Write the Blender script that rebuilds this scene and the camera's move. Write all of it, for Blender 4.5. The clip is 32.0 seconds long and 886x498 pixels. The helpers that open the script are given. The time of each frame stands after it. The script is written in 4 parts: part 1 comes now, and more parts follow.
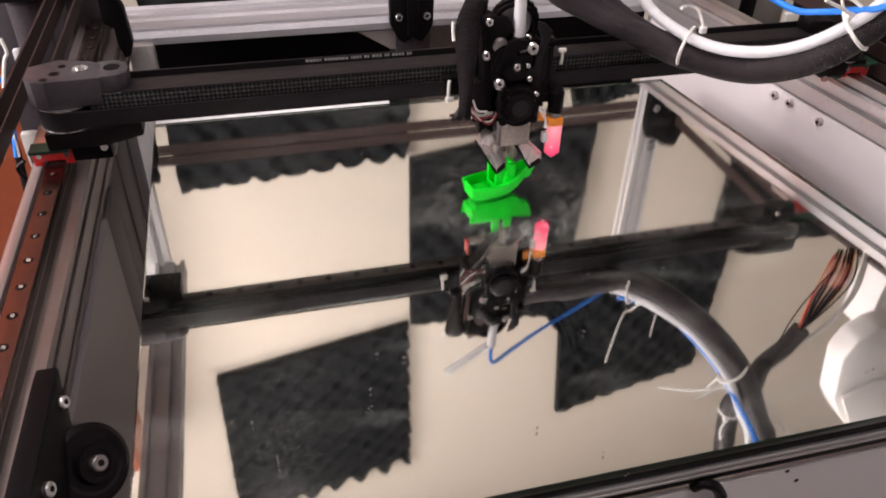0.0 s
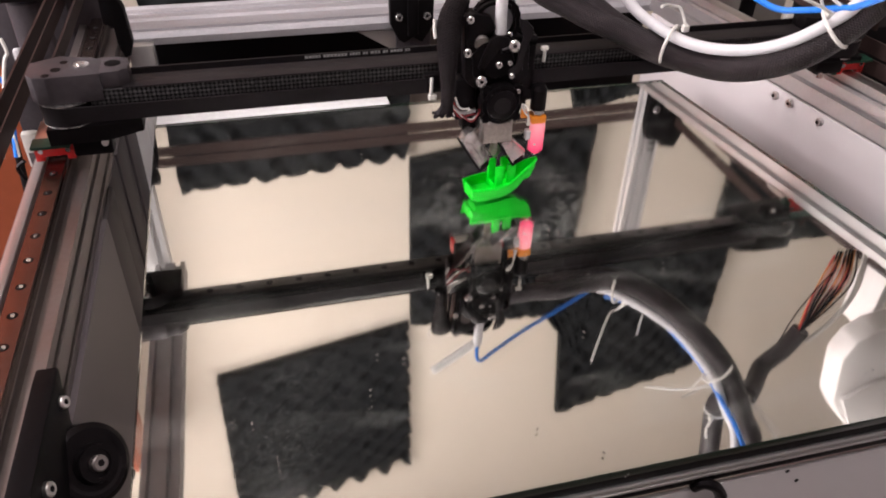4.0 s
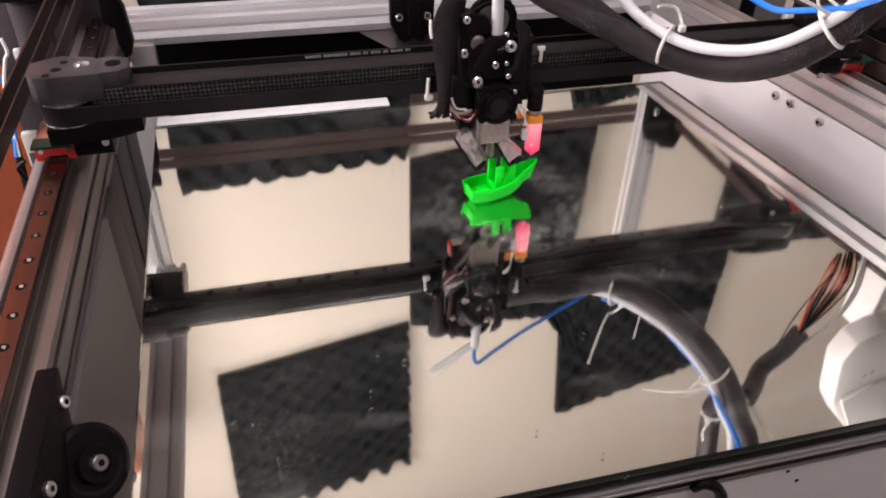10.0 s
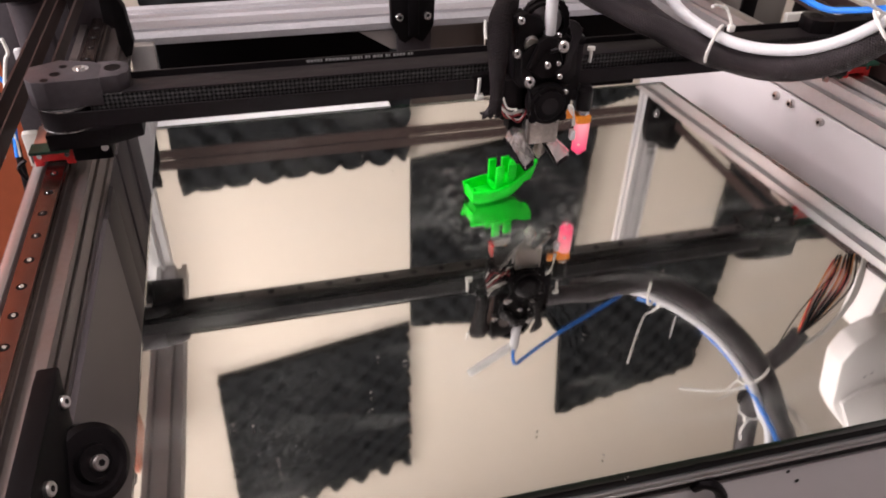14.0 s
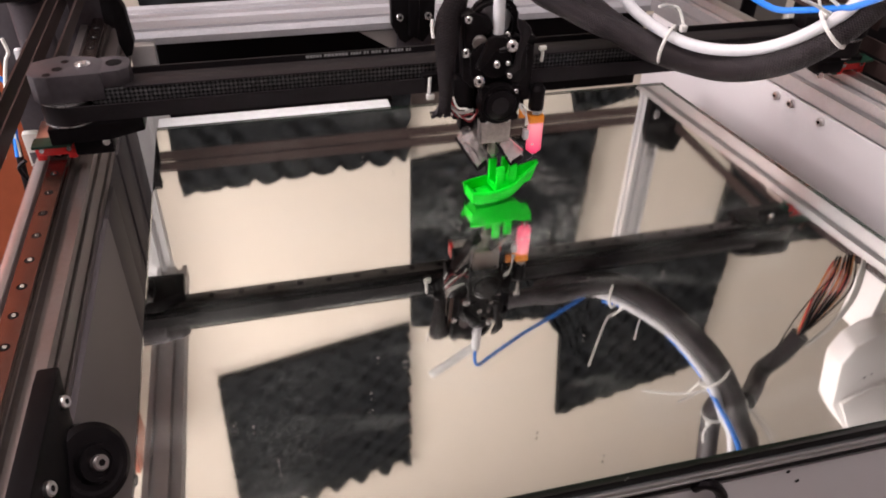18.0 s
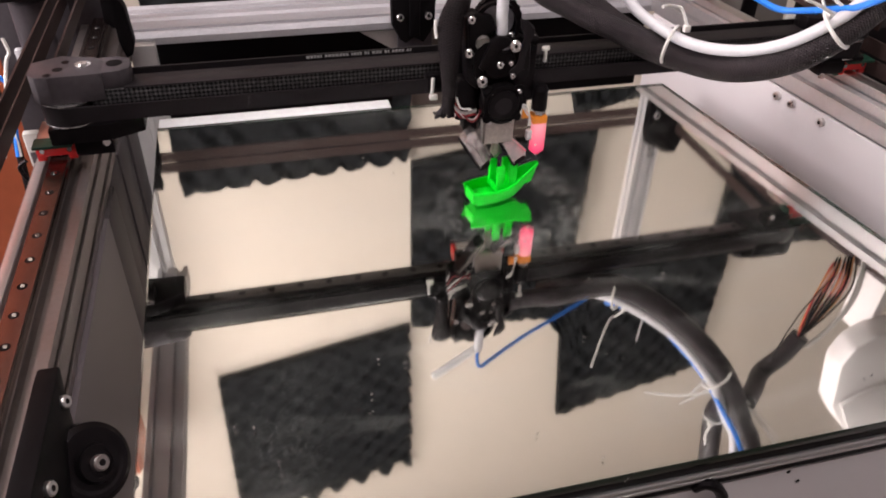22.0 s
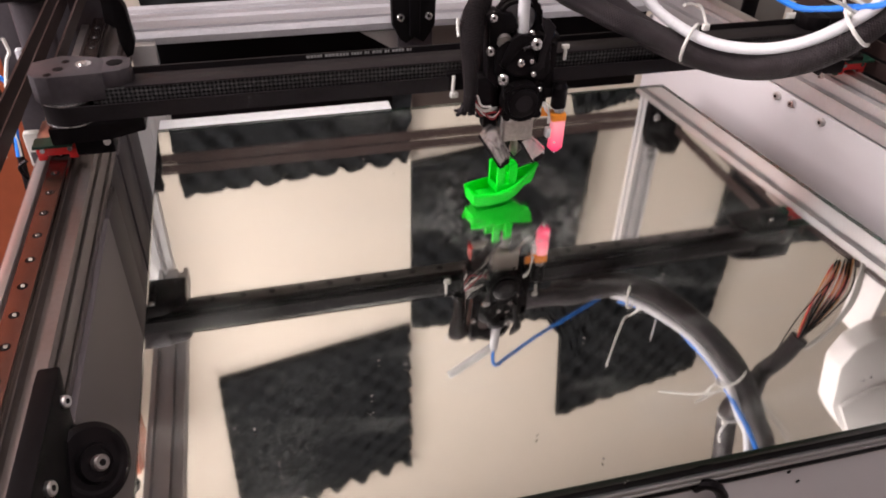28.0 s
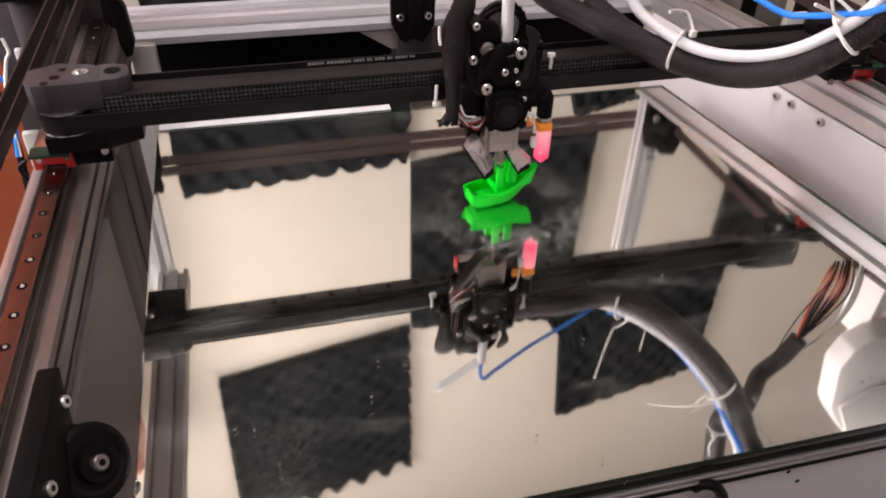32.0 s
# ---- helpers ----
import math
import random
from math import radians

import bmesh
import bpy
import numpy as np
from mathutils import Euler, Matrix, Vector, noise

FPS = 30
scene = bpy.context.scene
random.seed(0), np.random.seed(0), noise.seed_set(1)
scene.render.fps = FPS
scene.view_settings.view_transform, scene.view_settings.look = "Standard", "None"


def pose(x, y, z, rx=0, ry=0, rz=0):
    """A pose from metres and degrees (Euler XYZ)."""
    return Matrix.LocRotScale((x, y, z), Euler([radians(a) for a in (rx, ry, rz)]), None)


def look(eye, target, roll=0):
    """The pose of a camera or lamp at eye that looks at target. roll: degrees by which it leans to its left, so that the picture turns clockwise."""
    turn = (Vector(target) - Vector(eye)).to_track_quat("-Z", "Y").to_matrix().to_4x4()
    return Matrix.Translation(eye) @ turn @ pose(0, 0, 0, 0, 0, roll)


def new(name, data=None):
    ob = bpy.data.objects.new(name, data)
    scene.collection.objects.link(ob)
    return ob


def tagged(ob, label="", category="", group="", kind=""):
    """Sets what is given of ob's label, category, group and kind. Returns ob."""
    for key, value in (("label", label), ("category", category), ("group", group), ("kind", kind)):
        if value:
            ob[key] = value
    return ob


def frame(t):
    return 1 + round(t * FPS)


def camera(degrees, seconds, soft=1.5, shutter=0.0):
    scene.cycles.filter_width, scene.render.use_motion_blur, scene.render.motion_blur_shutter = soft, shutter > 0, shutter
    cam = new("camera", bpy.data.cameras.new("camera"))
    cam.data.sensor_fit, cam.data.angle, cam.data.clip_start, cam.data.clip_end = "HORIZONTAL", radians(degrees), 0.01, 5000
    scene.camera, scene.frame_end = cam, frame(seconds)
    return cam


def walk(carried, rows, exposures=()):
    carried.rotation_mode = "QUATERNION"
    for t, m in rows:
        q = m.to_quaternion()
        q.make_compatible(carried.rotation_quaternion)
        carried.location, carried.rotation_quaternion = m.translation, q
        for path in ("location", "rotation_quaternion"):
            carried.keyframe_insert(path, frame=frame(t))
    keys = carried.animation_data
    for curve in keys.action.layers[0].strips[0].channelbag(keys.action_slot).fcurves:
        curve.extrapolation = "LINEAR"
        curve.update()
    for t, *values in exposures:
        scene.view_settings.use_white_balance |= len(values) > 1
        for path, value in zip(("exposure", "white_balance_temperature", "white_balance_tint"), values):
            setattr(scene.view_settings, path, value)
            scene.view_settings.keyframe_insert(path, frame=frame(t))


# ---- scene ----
BED = 0.9            # height of the print bed's glass above the floor
cam = camera(60.13, 32.0, 1.9)
EYE = (0.0, 0.0, BED + 0.3365)


def aim(turn):
    """The camera's pose; it is held by hand and turns by a hair."""
    yaw, tilt = radians(15.244 - turn), radians(36.944)
    way = Vector((math.sin(yaw) * math.cos(tilt), math.cos(yaw) * math.cos(tilt), -math.sin(tilt)))
    return look(EYE, Vector(EYE) + way, 1.756)


walk(cam, [(0.0, aim(0.0)), (8.0, aim(0.02)), (14.0, aim(0.06)), (19.0, aim(0.09)), (25.0, aim(0.14)), (29.0, aim(0.14)), (32.0, aim(0.11))])

# ---- light ----
world = bpy.data.worlds.new("room_air")
scene.world = world
world.use_nodes = True
world.node_tree.nodes["Background"].inputs["Color"].default_value = (1.0, 0.93, 0.93, 1)
world.node_tree.nodes["Background"].inputs["Strength"].default_value = 0.04
scene.view_settings.exposure = 0.0


def area(name, at, target, sx, sy, power, colour):
    data = bpy.data.lights.new(name, "AREA")
    data.shape, data.size, data.size_y, data.energy, data.color = "RECTANGLE", sx, sy, power, colour
    ob = new(name, data)
    ob.matrix_world = look(at, target)
    return ob


area("window_light", (-1.22, 0.55, BED + 0.8), (0.0, 0.85, BED + 0.72), 0.8, 1.3, 38, (1.0, 0.918, 0.935))
area("ceiling_lamp_light", (0.1, 0.0, BED + 2.005), (0.1, 0.0, 0), 0.3, 1.1, 21, (1.0, 0.918, 0.93))


# ---- materials ----
def mat(name, colour, rough=0.5, metal=0.0, grain=0.0, scale=200.0, bump=0.0, wear=0.0, spec=0.5, rgrain=0.0):
    """A plain surface with colour grain, blotches of wear and fine relief. scale: grains per metre."""
    m = bpy.data.materials.new(name)
    m.use_nodes = True
    t = m.node_tree
    b = t.nodes["Principled BSDF"]
    b.inputs["Roughness"].default_value, b.inputs["Metallic"].default_value = rough, metal
    b.inputs["Specular IOR Level"].default_value = spec
    if spec < 0.5:
        b.inputs["Specular Tint"].default_value = (1.0, 0.86, 0.93, 1)
    b.inputs["Base Color"].default_value = (*colour, 1)
    co = t.nodes.new("ShaderNodeTexCoord")
    if grain or wear:
        fine, big = t.nodes.new("ShaderNodeTexNoise"), t.nodes.new("ShaderNodeTexNoise")
        fine.inputs["Scale"].default_value, big.inputs["Scale"].default_value = scale, scale / 12
        fine.inputs["Detail"].default_value = 4
        add = t.nodes.new("ShaderNodeMath")
        add.operation = "MULTIPLY_ADD"
        add.inputs[1].default_value = wear / (grain + 1e-6) if grain else 1
        for nd in (fine, big):
            t.links.new(co.outputs["Object"], nd.inputs["Vector"])
        t.links.new(big.outputs["Fac"], add.inputs[0])
        t.links.new(fine.outputs["Fac"], add.inputs[2])
        k = (grain or wear)
        ramp = t.nodes.new("ShaderNodeMapRange")
        ramp.inputs["From Min"].default_value, ramp.inputs["From Max"].default_value = 0.3, 0.7 + 0.6 * (wear / k)
        ramp.inputs["To Min"].default_value, ramp.inputs["To Max"].default_value = 1 - k, 1 + k
        t.links.new(add.outputs[0], ramp.inputs["Value"])
        mix = t.nodes.new("ShaderNodeVectorMath")
        mix.operation = "SCALE"
        mix.inputs[0].default_value = colour
        t.links.new(ramp.outputs[0], mix.inputs["Scale"])
        t.links.new(mix.outputs[0], b.inputs["Base Color"])
        if rgrain:
            rr = t.nodes.new("ShaderNodeMapRange")
            rr.inputs["From Min"].default_value, rr.inputs["From Max"].default_value = 0.35, 0.65
            rr.inputs["To Min"].default_value, rr.inputs["To Max"].default_value = rough, rough + rgrain
            t.links.new(big.outputs["Fac"], rr.inputs["Value"])
            t.links.new(rr.outputs[0], b.inputs["Roughness"])
        if bump:
            bp = t.nodes.new("ShaderNodeBump")
            bp.inputs["Strength"].default_value, bp.inputs["Distance"].default_value = bump, 0.0005
            t.links.new(fine.outputs["Fac"], bp.inputs["Height"])
            t.links.new(bp.outputs[0], b.inputs["Normal"])
    return m


CREAM = mat("cream_wall_paint", (0.65, 0.575, 0.487), 0.85, grain=0.04, scale=60, bump=0.3, wear=0.06)
# FOAM's strong mottling stands in for dark shade in the dimples
FOAM = mat("black_foam", (0.013, 0.0138, 0.0148), 0.95, grain=0.45, scale=160, wear=0.45, spec=0.08)
PALE = mat("pale_grey_wall_paint", (0.5, 0.48, 0.48), 0.85, grain=0.04, scale=60, bump=0.3, wear=0.06)
CEIL = mat("white_ceiling_paint", (0.82, 0.8, 0.79), 0.9, grain=0.03, scale=40)
TILE = mat("grey_floor", (0.25, 0.22, 0.2), 0.6, grain=0.1, scale=30)
ALU = mat("brushed_aluminium", (0.58, 0.565, 0.57), 0.41, 0.92, grain=0.03, scale=260)
BARALU = mat("dull_lavender_aluminium", (0.42, 0.405, 0.43), 0.55, 0.35, grain=0.05, scale=260)
# back belts: a lighter, redder sheen is put into the colour
REDBELT = mat("belt_red_brown_sheen", (0.06, 0.034, 0.03), 0.4, grain=0.2, scale=400, wear=0.2)
DARKALU = mat("dark_aluminium", (0.3, 0.265, 0.26), 0.44, 1.0, grain=0.1, scale=300, wear=0.1, rgrain=0.1)
STEEL = mat("ground_steel", (0.64, 0.61, 0.6), 0.26, 1.0, grain=0.06, scale=400, rgrain=0.1)
CHROME = mat("bright_screw_steel", (0.74, 0.71, 0.71), 0.17, 0.92, grain=0.1, scale=900)
BLACK = mat("black_plastic", (0.0036, 0.003, 0.0034), 0.36, grain=0.3, scale=500, bump=0.15, wear=0.25, spec=0.15)
BLACKMATT = mat("matt_black_plastic", (0.003, 0.0026, 0.0029), 0.5, grain=0.3, scale=400, wear=0.3, spec=0.1)
BLACKSOFT = mat("black_rubber", (0.011, 0.0093, 0.0102), 0.45, grain=0.25, scale=600, bump=0.2, wear=0.2, spec=0.2)
GREYPRINT = mat("dark_grey_printed_plastic", (0.046, 0.04, 0.044), 0.45, grain=0.25, scale=300, bump=0.2, wear=0.25, spec=0.25)
WHITEPANEL = mat("white_panel", (0.6, 0.56, 0.57), 0.32, grain=0.03, scale=30, wear=0.05)
GREYPANEL = mat("grey_panel", (0.1, 0.085, 0.092), 0.4, grain=0.06, scale=30, wear=0.1)
RED = mat("red_plastic", (0.75, 0.025, 0.025), 0.4, grain=0.1, scale=300)
GREENPL = mat("green_plastic", (0.008, 0.045, 0.026), 0.45, grain=0.1, scale=300)
DARKPANEL = mat("dark_post_paint", (0.046, 0.039, 0.043), 0.45, grain=0.1, scale=40, wear=0.15)
POSTALU = mat("satin_aluminium", (0.8, 0.78, 0.79), 0.3, 0.45, grain=0.04, scale=300)
# the brown in RAILSTEEL stands in for wood mirrored in the rail
RAILSTEEL = mat("rail_steel_brown_reflection", (0.24, 0.19, 0.18), 0.26, 1.0, grain=0.08, scale=400, wear=0.1)
WHITEPOST = mat("bright_post_white", (0.86, 0.84, 0.84), 0.35, grain=0.03, scale=60)
PRINT = mat("bright_green_plastic", (0.0, 0.97, 0.03), 0.42, grain=0.08, scale=700, bump=0.1, spec=0.25)
WHITE = mat("white_tube", (0.64, 0.62, 0.64), 0.4, grain=0.04, scale=300)
BLUE = mat("blue_tube", (0.02, 0.2, 0.75), 0.35, grain=0.08, scale=300)
NICKEL = mat("heater_block_metal", (0.47, 0.41, 0.38), 0.33, 0.85, grain=0.15, scale=300, rgrain=0.15)
FOIL = mat("crumpled_foil", (0.74, 0.68, 0.66), 0.27, 0.85, grain=0.2, scale=250, bump=0.6)
WOOD = mat("red_brown_wood", (0.33, 0.075, 0.03), 0.4, grain=0.2, scale=40, wear=0.2)
# brown here stands in for reflections on the black belts
BELT = mat("belt_brown_sheen", (0.03, 0.018, 0.016), 0.5, grain=0.2, scale=400, wear=0.2, spec=0.2)
MILKTUBE = mat("milky_tube", (0.95, 0.92, 0.91), 0.4, grain=0.04, scale=300)
MILKTUBE.node_tree.nodes["Principled BSDF"].inputs["Subsurface Weight"].default_value = 0.9
MILKTUBE.node_tree.nodes["Principled BSDF"].inputs["Subsurface Radius"].default_value = (1, 1, 1)
MILKTUBE.node_tree.nodes["Principled BSDF"].inputs["Subsurface Scale"].default_value = 0.01
MILKY = mat("milky_plastic", (0.75, 0.72, 0.68), 0.4, grain=0.05, scale=300)
GREYMARK = mat("worn_white_ink", (0.3, 0.29, 0.29), 0.6, grain=0.4, scale=900)
MIRROR = mat("mirror_silvering", (0.88, 0.86, 0.84), 0.032, 1.0)


def smears():
    """Dried glue round the print and faint greasy wipes over the whole mirror."""
    t = MIRROR.node_tree
    n, link = t.nodes, t.links
    shiny, out = n["Principled BSDF"], n["Material Output"]
    co, film, mix = n.new("ShaderNodeTexCoord"), n.new("ShaderNodeBsdfDiffuse"), n.new("ShaderNodeMixShader")
    film.inputs["Color"].default_value = (0.5, 0.49, 0.47, 1)
    wipe, swirl = n.new("ShaderNodeTexNoise"), n.new("ShaderNodeTexNoise")
    stretch = n.new("ShaderNodeMapping")
    stretch.inputs["Scale"].default_value, stretch.inputs["Rotation"].default_value = (9, 34, 1), (0, 0, 0.35)
    link.new(co.outputs["Object"], stretch.inputs["Vector"])
    link.new(stretch.outputs[0], wipe.inputs["Vector"])
    wipe.inputs["Scale"].default_value, wipe.inputs["Detail"].default_value, wipe.inputs["Distortion"].default_value = 1.0, 6, 0.6
    link.new(co.outputs["Object"], swirl.inputs["Vector"])
    swirl.inputs["Scale"].default_value, swirl.inputs["Detail"].default_value, swirl.inputs["Distortion"].default_value = 52, 7, 2.8
    faint, strong = n.new("ShaderNodeMapRange"), n.new("ShaderNodeMapRange")
    faint.inputs["From Min"].default_value, faint.inputs["From Max"].default_value = 0.54, 0.85
    faint.inputs["To Min"].default_value, faint.inputs["To Max"].default_value = 0.0, 0.13
    strong.inputs["From Min"].default_value, strong.inputs["From Max"].default_value = 0.45, 0.75
    strong.inputs["To Min"].default_value, strong.inputs["To Max"].default_value = 0.0, 0.3
    link.new(wipe.outputs["Fac"], faint.inputs["Value"])
    link.new(swirl.outputs["Fac"], strong.inputs["Value"])
    hatch, slant = n.new("ShaderNodeTexWave"), n.new("ShaderNodeMapping")
    slant.inputs["Rotation"].default_value = (0, 0, 0.9)
    link.new(co.outputs["Object"], slant.inputs["Vector"])
    link.new(slant.outputs[0], hatch.inputs["Vector"])
    hatch.inputs["Scale"].default_value, hatch.inputs["Distortion"].default_value = 120, 1.2
    lines = n.new("ShaderNodeMath")
    lines.operation = "MULTIPLY_ADD"
    lines.inputs[1].default_value, lines.inputs[2].default_value = 1.0, 0.4
    link.new(hatch.outputs["Fac"], lines.inputs[0])
    far = n.new("ShaderNodeVectorMath")
    far.operation = "DISTANCE"
    far.inputs[1].default_value = (0.005, 0.03, 0)
    link.new(co.outputs["Object"], far.inputs[0])
    fade = n.new("ShaderNodeMapRange")
    fade.interpolation_type = "SMOOTHSTEP"
    fade.inputs["From Min"].default_value, fade.inputs["From Max"].default_value = 0.045, 0.085
    fade.inputs["To Min"].default_value, fade.inputs["To Max"].default_value = 1.0, 0.0
    link.new(far.outputs["Value"], fade.inputs["Value"])
    inner = n.new("ShaderNodeMapRange")
    inner.interpolation_type = "SMOOTHSTEP"
    inner.inputs["From Min"].default_value, inner.inputs["From Max"].default_value = 0.026, 0.052
    link.new(far.outputs["Value"], inner.inputs["Value"])
    ring_fade = n.new("ShaderNodeMath")
    ring_fade.operation = "MULTIPLY"
    link.new(fade.outputs[0], ring_fade.inputs[0]), link.new(inner.outputs[0], ring_fade.inputs[1])
    mul, add = n.new("ShaderNodeMath"), n.new("ShaderNodeMath")
    mul.operation, add.operation = "MULTIPLY", "ADD"
    link.new(strong.outputs[0], mul.inputs[0]), link.new(ring_fade.outputs[0], mul.inputs[1])
    rough = n.new("ShaderNodeMapRange")
    rough.inputs["To Min"].default_value, rough.inputs["To Max"].default_value = 0.032, 0.075
    link.new(fade.outputs[0], rough.inputs["Value"])
    away, greasy, worse = n.new("ShaderNodeVectorMath"), n.new("ShaderNodeMapRange"), n.new("ShaderNodeMath")
    away.operation, worse.operation = "DISTANCE", "ADD"
    away.inputs[1].default_value = (0.15, 0.03, 0)
    greasy.interpolation_type = "SMOOTHSTEP"
    greasy.inputs["From Min"].default_value, greasy.inputs["From Max"].default_value = 0.04, 0.14
    greasy.inputs["To Min"].default_value, greasy.inputs["To Max"].default_value = 0.03, 0.0
    link.new(co.outputs["Object"], away.inputs[0])
    link.new(away.outputs["Value"], greasy.inputs["Value"])
    link.new(rough.outputs[0], worse.inputs[0]), link.new(greasy.outputs[0], worse.inputs[1])
    link.new(worse.outputs[0], shiny.inputs["Roughness"])
    both = n.new("ShaderNodeMath")
    both.operation = "MULTIPLY"
    link.new(mul.outputs[0], both.inputs[0]), link.new(lines.outputs[0], both.inputs[1])
    speck, cloud, sharp, where, dust, top = [n.new(k) for k in ("ShaderNodeTexNoise", "ShaderNodeTexNoise", "ShaderNodeMapRange", "ShaderNodeMapRange", "ShaderNodeMath", "ShaderNodeMath")]
    for nd, size in ((speck, 700), (cloud, 14)):
        nd.inputs["Scale"].default_value, nd.inputs["Detail"].default_value = size, 4
        link.new(co.outputs["Object"], nd.inputs["Vector"])
    for nd, src, lo, hi, most in ((sharp, speck, 0.5, 0.74, 0.15), (where, cloud, 0.48, 0.68, 1.0)):
        nd.inputs["From Min"].default_value, nd.inputs["From Max"].default_value, nd.inputs["To Max"].default_value = lo, hi, most
        link.new(src.outputs["Fac"], nd.inputs["Value"])
    dust.operation, top.operation = "MULTIPLY", "ADD"
    link.new(sharp.outputs[0], dust.inputs[0]), link.new(where.outputs[0], dust.inputs[1])
    link.new(both.outputs[0], top.inputs[0]), link.new(dust.outputs[0], top.inputs[1])
    link.new(top.outputs[0], add.inputs[0]), link.new(faint.outputs[0], add.inputs[1])
    link.new(add.outputs[0], mix.inputs["Fac"])
    link.new(shiny.outputs[0], mix.inputs[1]), link.new(film.outputs[0], mix.inputs[2])
    link.new(mix.outputs[0], out.inputs["Surface"])


smears()
GLASS = mat("clear_glass", (0.975, 0.99, 0.975), 0.0)
GLASS.node_tree.nodes["Principled BSDF"].inputs["Transmission Weight"].default_value = 1.0
GLASS.node_tree.nodes["Principled BSDF"].inputs["IOR"].default_value = 1.5
REARALU = mat("brushed_strip", (0.84, 0.84, 0.86), 0.36, 0.12, grain=0.06, scale=200, rgrain=0.12)
ORANGE = mat("orange_plastic", (0.95, 0.3, 0.02), 0.4, grain=0.1, scale=300)
LAMP = mat("lamp_diffuser", (1, 1, 1), 0.5)
LAMP.node_tree.nodes["Principled BSDF"].inputs["Emission Color"].default_value = (1, 0.95, 0.88, 1)
LAMP.node_tree.nodes["Principled BSDF"].inputs["Emission Strength"].default_value = 6.0


# ---- mesh helpers (millimetres, z from the bed's glass) ----
def box(bm, x0, x1, y0, y1, z0, z1, bevel=0.0, turn=None):
    m = Matrix.Translation(((x0 + x1) / 2, (y0 + y1) / 2, (z0 + z1) / 2))
    if turn:
        m = m @ turn
    g = bmesh.ops.create_cube(bm, size=1, matrix=m @ Matrix.Diagonal((x1 - x0, y1 - y0, z1 - z0, 1)))
    if bevel:
        es = list({e for v in g["verts"] for e in v.link_edges})
        bmesh.ops.bevel(bm, geom=es, offset=bevel, segments=2, affect="EDGES", profile=0.5)
    return bm


def rod(bm, a, b, r, n=20, r2=None):
    a, b = Vector(a), Vector(b)
    q = (b - a).to_track_quat("Z", "Y").to_matrix().to_4x4()
    bmesh.ops.create_cone(bm, cap_ends=True, segments=n, radius1=r, radius2=r if r2 is None else r2, depth=(b - a).length,
                          matrix=Matrix.Translation((a + b) / 2) @ q)
    return bm


def prism(bm, pts, axis, lo, hi, bevel=0.0):
    """A flat outline (two coordinates a corner) drawn out along an axis."""
    def at(p, h):
        return {"x": (h, p[0], p[1]), "y": (p[0], h, p[1]), "z": (p[0], p[1], h)}[axis]
    lower, upper = [bm.verts.new(at(p, lo)) for p in pts], [bm.verts.new(at(p, hi)) for p in pts]
    n = len(pts)
    fs = [bm.faces.new(lower[::-1]), bm.faces.new(upper)]
    fs += [bm.faces.new((lower[i], lower[(i + 1) % n], upper[(i + 1) % n], upper[i])) for i in range(n)]
    bmesh.ops.recalc_face_normals(bm, faces=fs)
    if bevel:
        bmesh.ops.bevel(bm, geom=list({e for f in fs for e in f.edges}), offset=bevel, segments=2, affect="EDGES", profile=0.5)
    return bm


def pipe(bm, pts, r, n=12, squash=1.0, fine=8):
    """A round tube along a smooth line through the points, with its length and turn as texture coordinates."""
    uv = bm.loops.layers.uv.verify()
    P = [Vector(p) for p in pts]
    line = []
    for i in range(len(P) - 1):
        a, b, c, e = P[max(i - 1, 0)], P[i], P[i + 1], P[min(i + 2, len(P) - 1)]
        for k in range(fine):
            u = k / fine
            line.append(0.5 * ((2 * b) + (c - a) * u + (2 * a - 5 * b + 4 * c - e) * u * u + (3 * b - a - 3 * c + e) * u ** 3))
    line.append(P[-1])
    rings, side = [], None
    for i, p in enumerate(line):
        way = (line[min(i + 1, len(line) - 1)] - line[max(i - 1, 0)]).normalized()
        side = (Vector((0.31, 0.2, 0.93)) if side is None else side)
        side = (side - way * side.dot(way)).normalized()
        up = way.cross(side)
        rings.append([bm.verts.new(p + r * (math.cos(2 * math.pi * k / n) * side + squash * math.sin(2 * math.pi * k / n) * up)) for k in range(n)])
    weave(bm, uv, rings, line)
    return bm


def weave(bm, uv, rings, line):
    """Closes rings of corners into a tube; u runs round it, v along it in millimetres."""
    n, run = len(rings[0]), 0.0
    for i, (ra, rb) in enumerate(zip(rings, rings[1:])):
        ahead = run + (line[i + 1] - line[i]).length
        for k in range(n):
            f = bm.faces.new((ra[k], ra[(k + 1) % n], rb[(k + 1) % n], rb[k]))
            for corner, spot in zip(f.loops, ((k / n, run), ((k + 1) / n, run), ((k + 1) / n, ahead), (k / n, ahead))):
                corner[uv].uv = spot
        run = ahead
    bm.faces.new(rings[0][::-1]), bm.faces.new(rings[-1])


def ring(bm, c, r0, r1, y0, y1, n=36):
    """A flat washer-like ring facing along y."""
    loops = []
    for r, y in ((r1, y0), (r1, y1), (r0, y1), (r0, y0)):
        loops.append([bm.verts.new((c[0] + r * math.cos(2 * math.pi * k / n), y, c[1] + r * math.sin(2 * math.pi * k / n))) for k in range(n)])
    for a, c2 in zip(loops, loops[1:] + loops[:1]):
        for k in range(n):
            bm.faces.new((a[k], a[(k + 1) % n], c2[(k + 1) % n], c2[k]))
    return bm


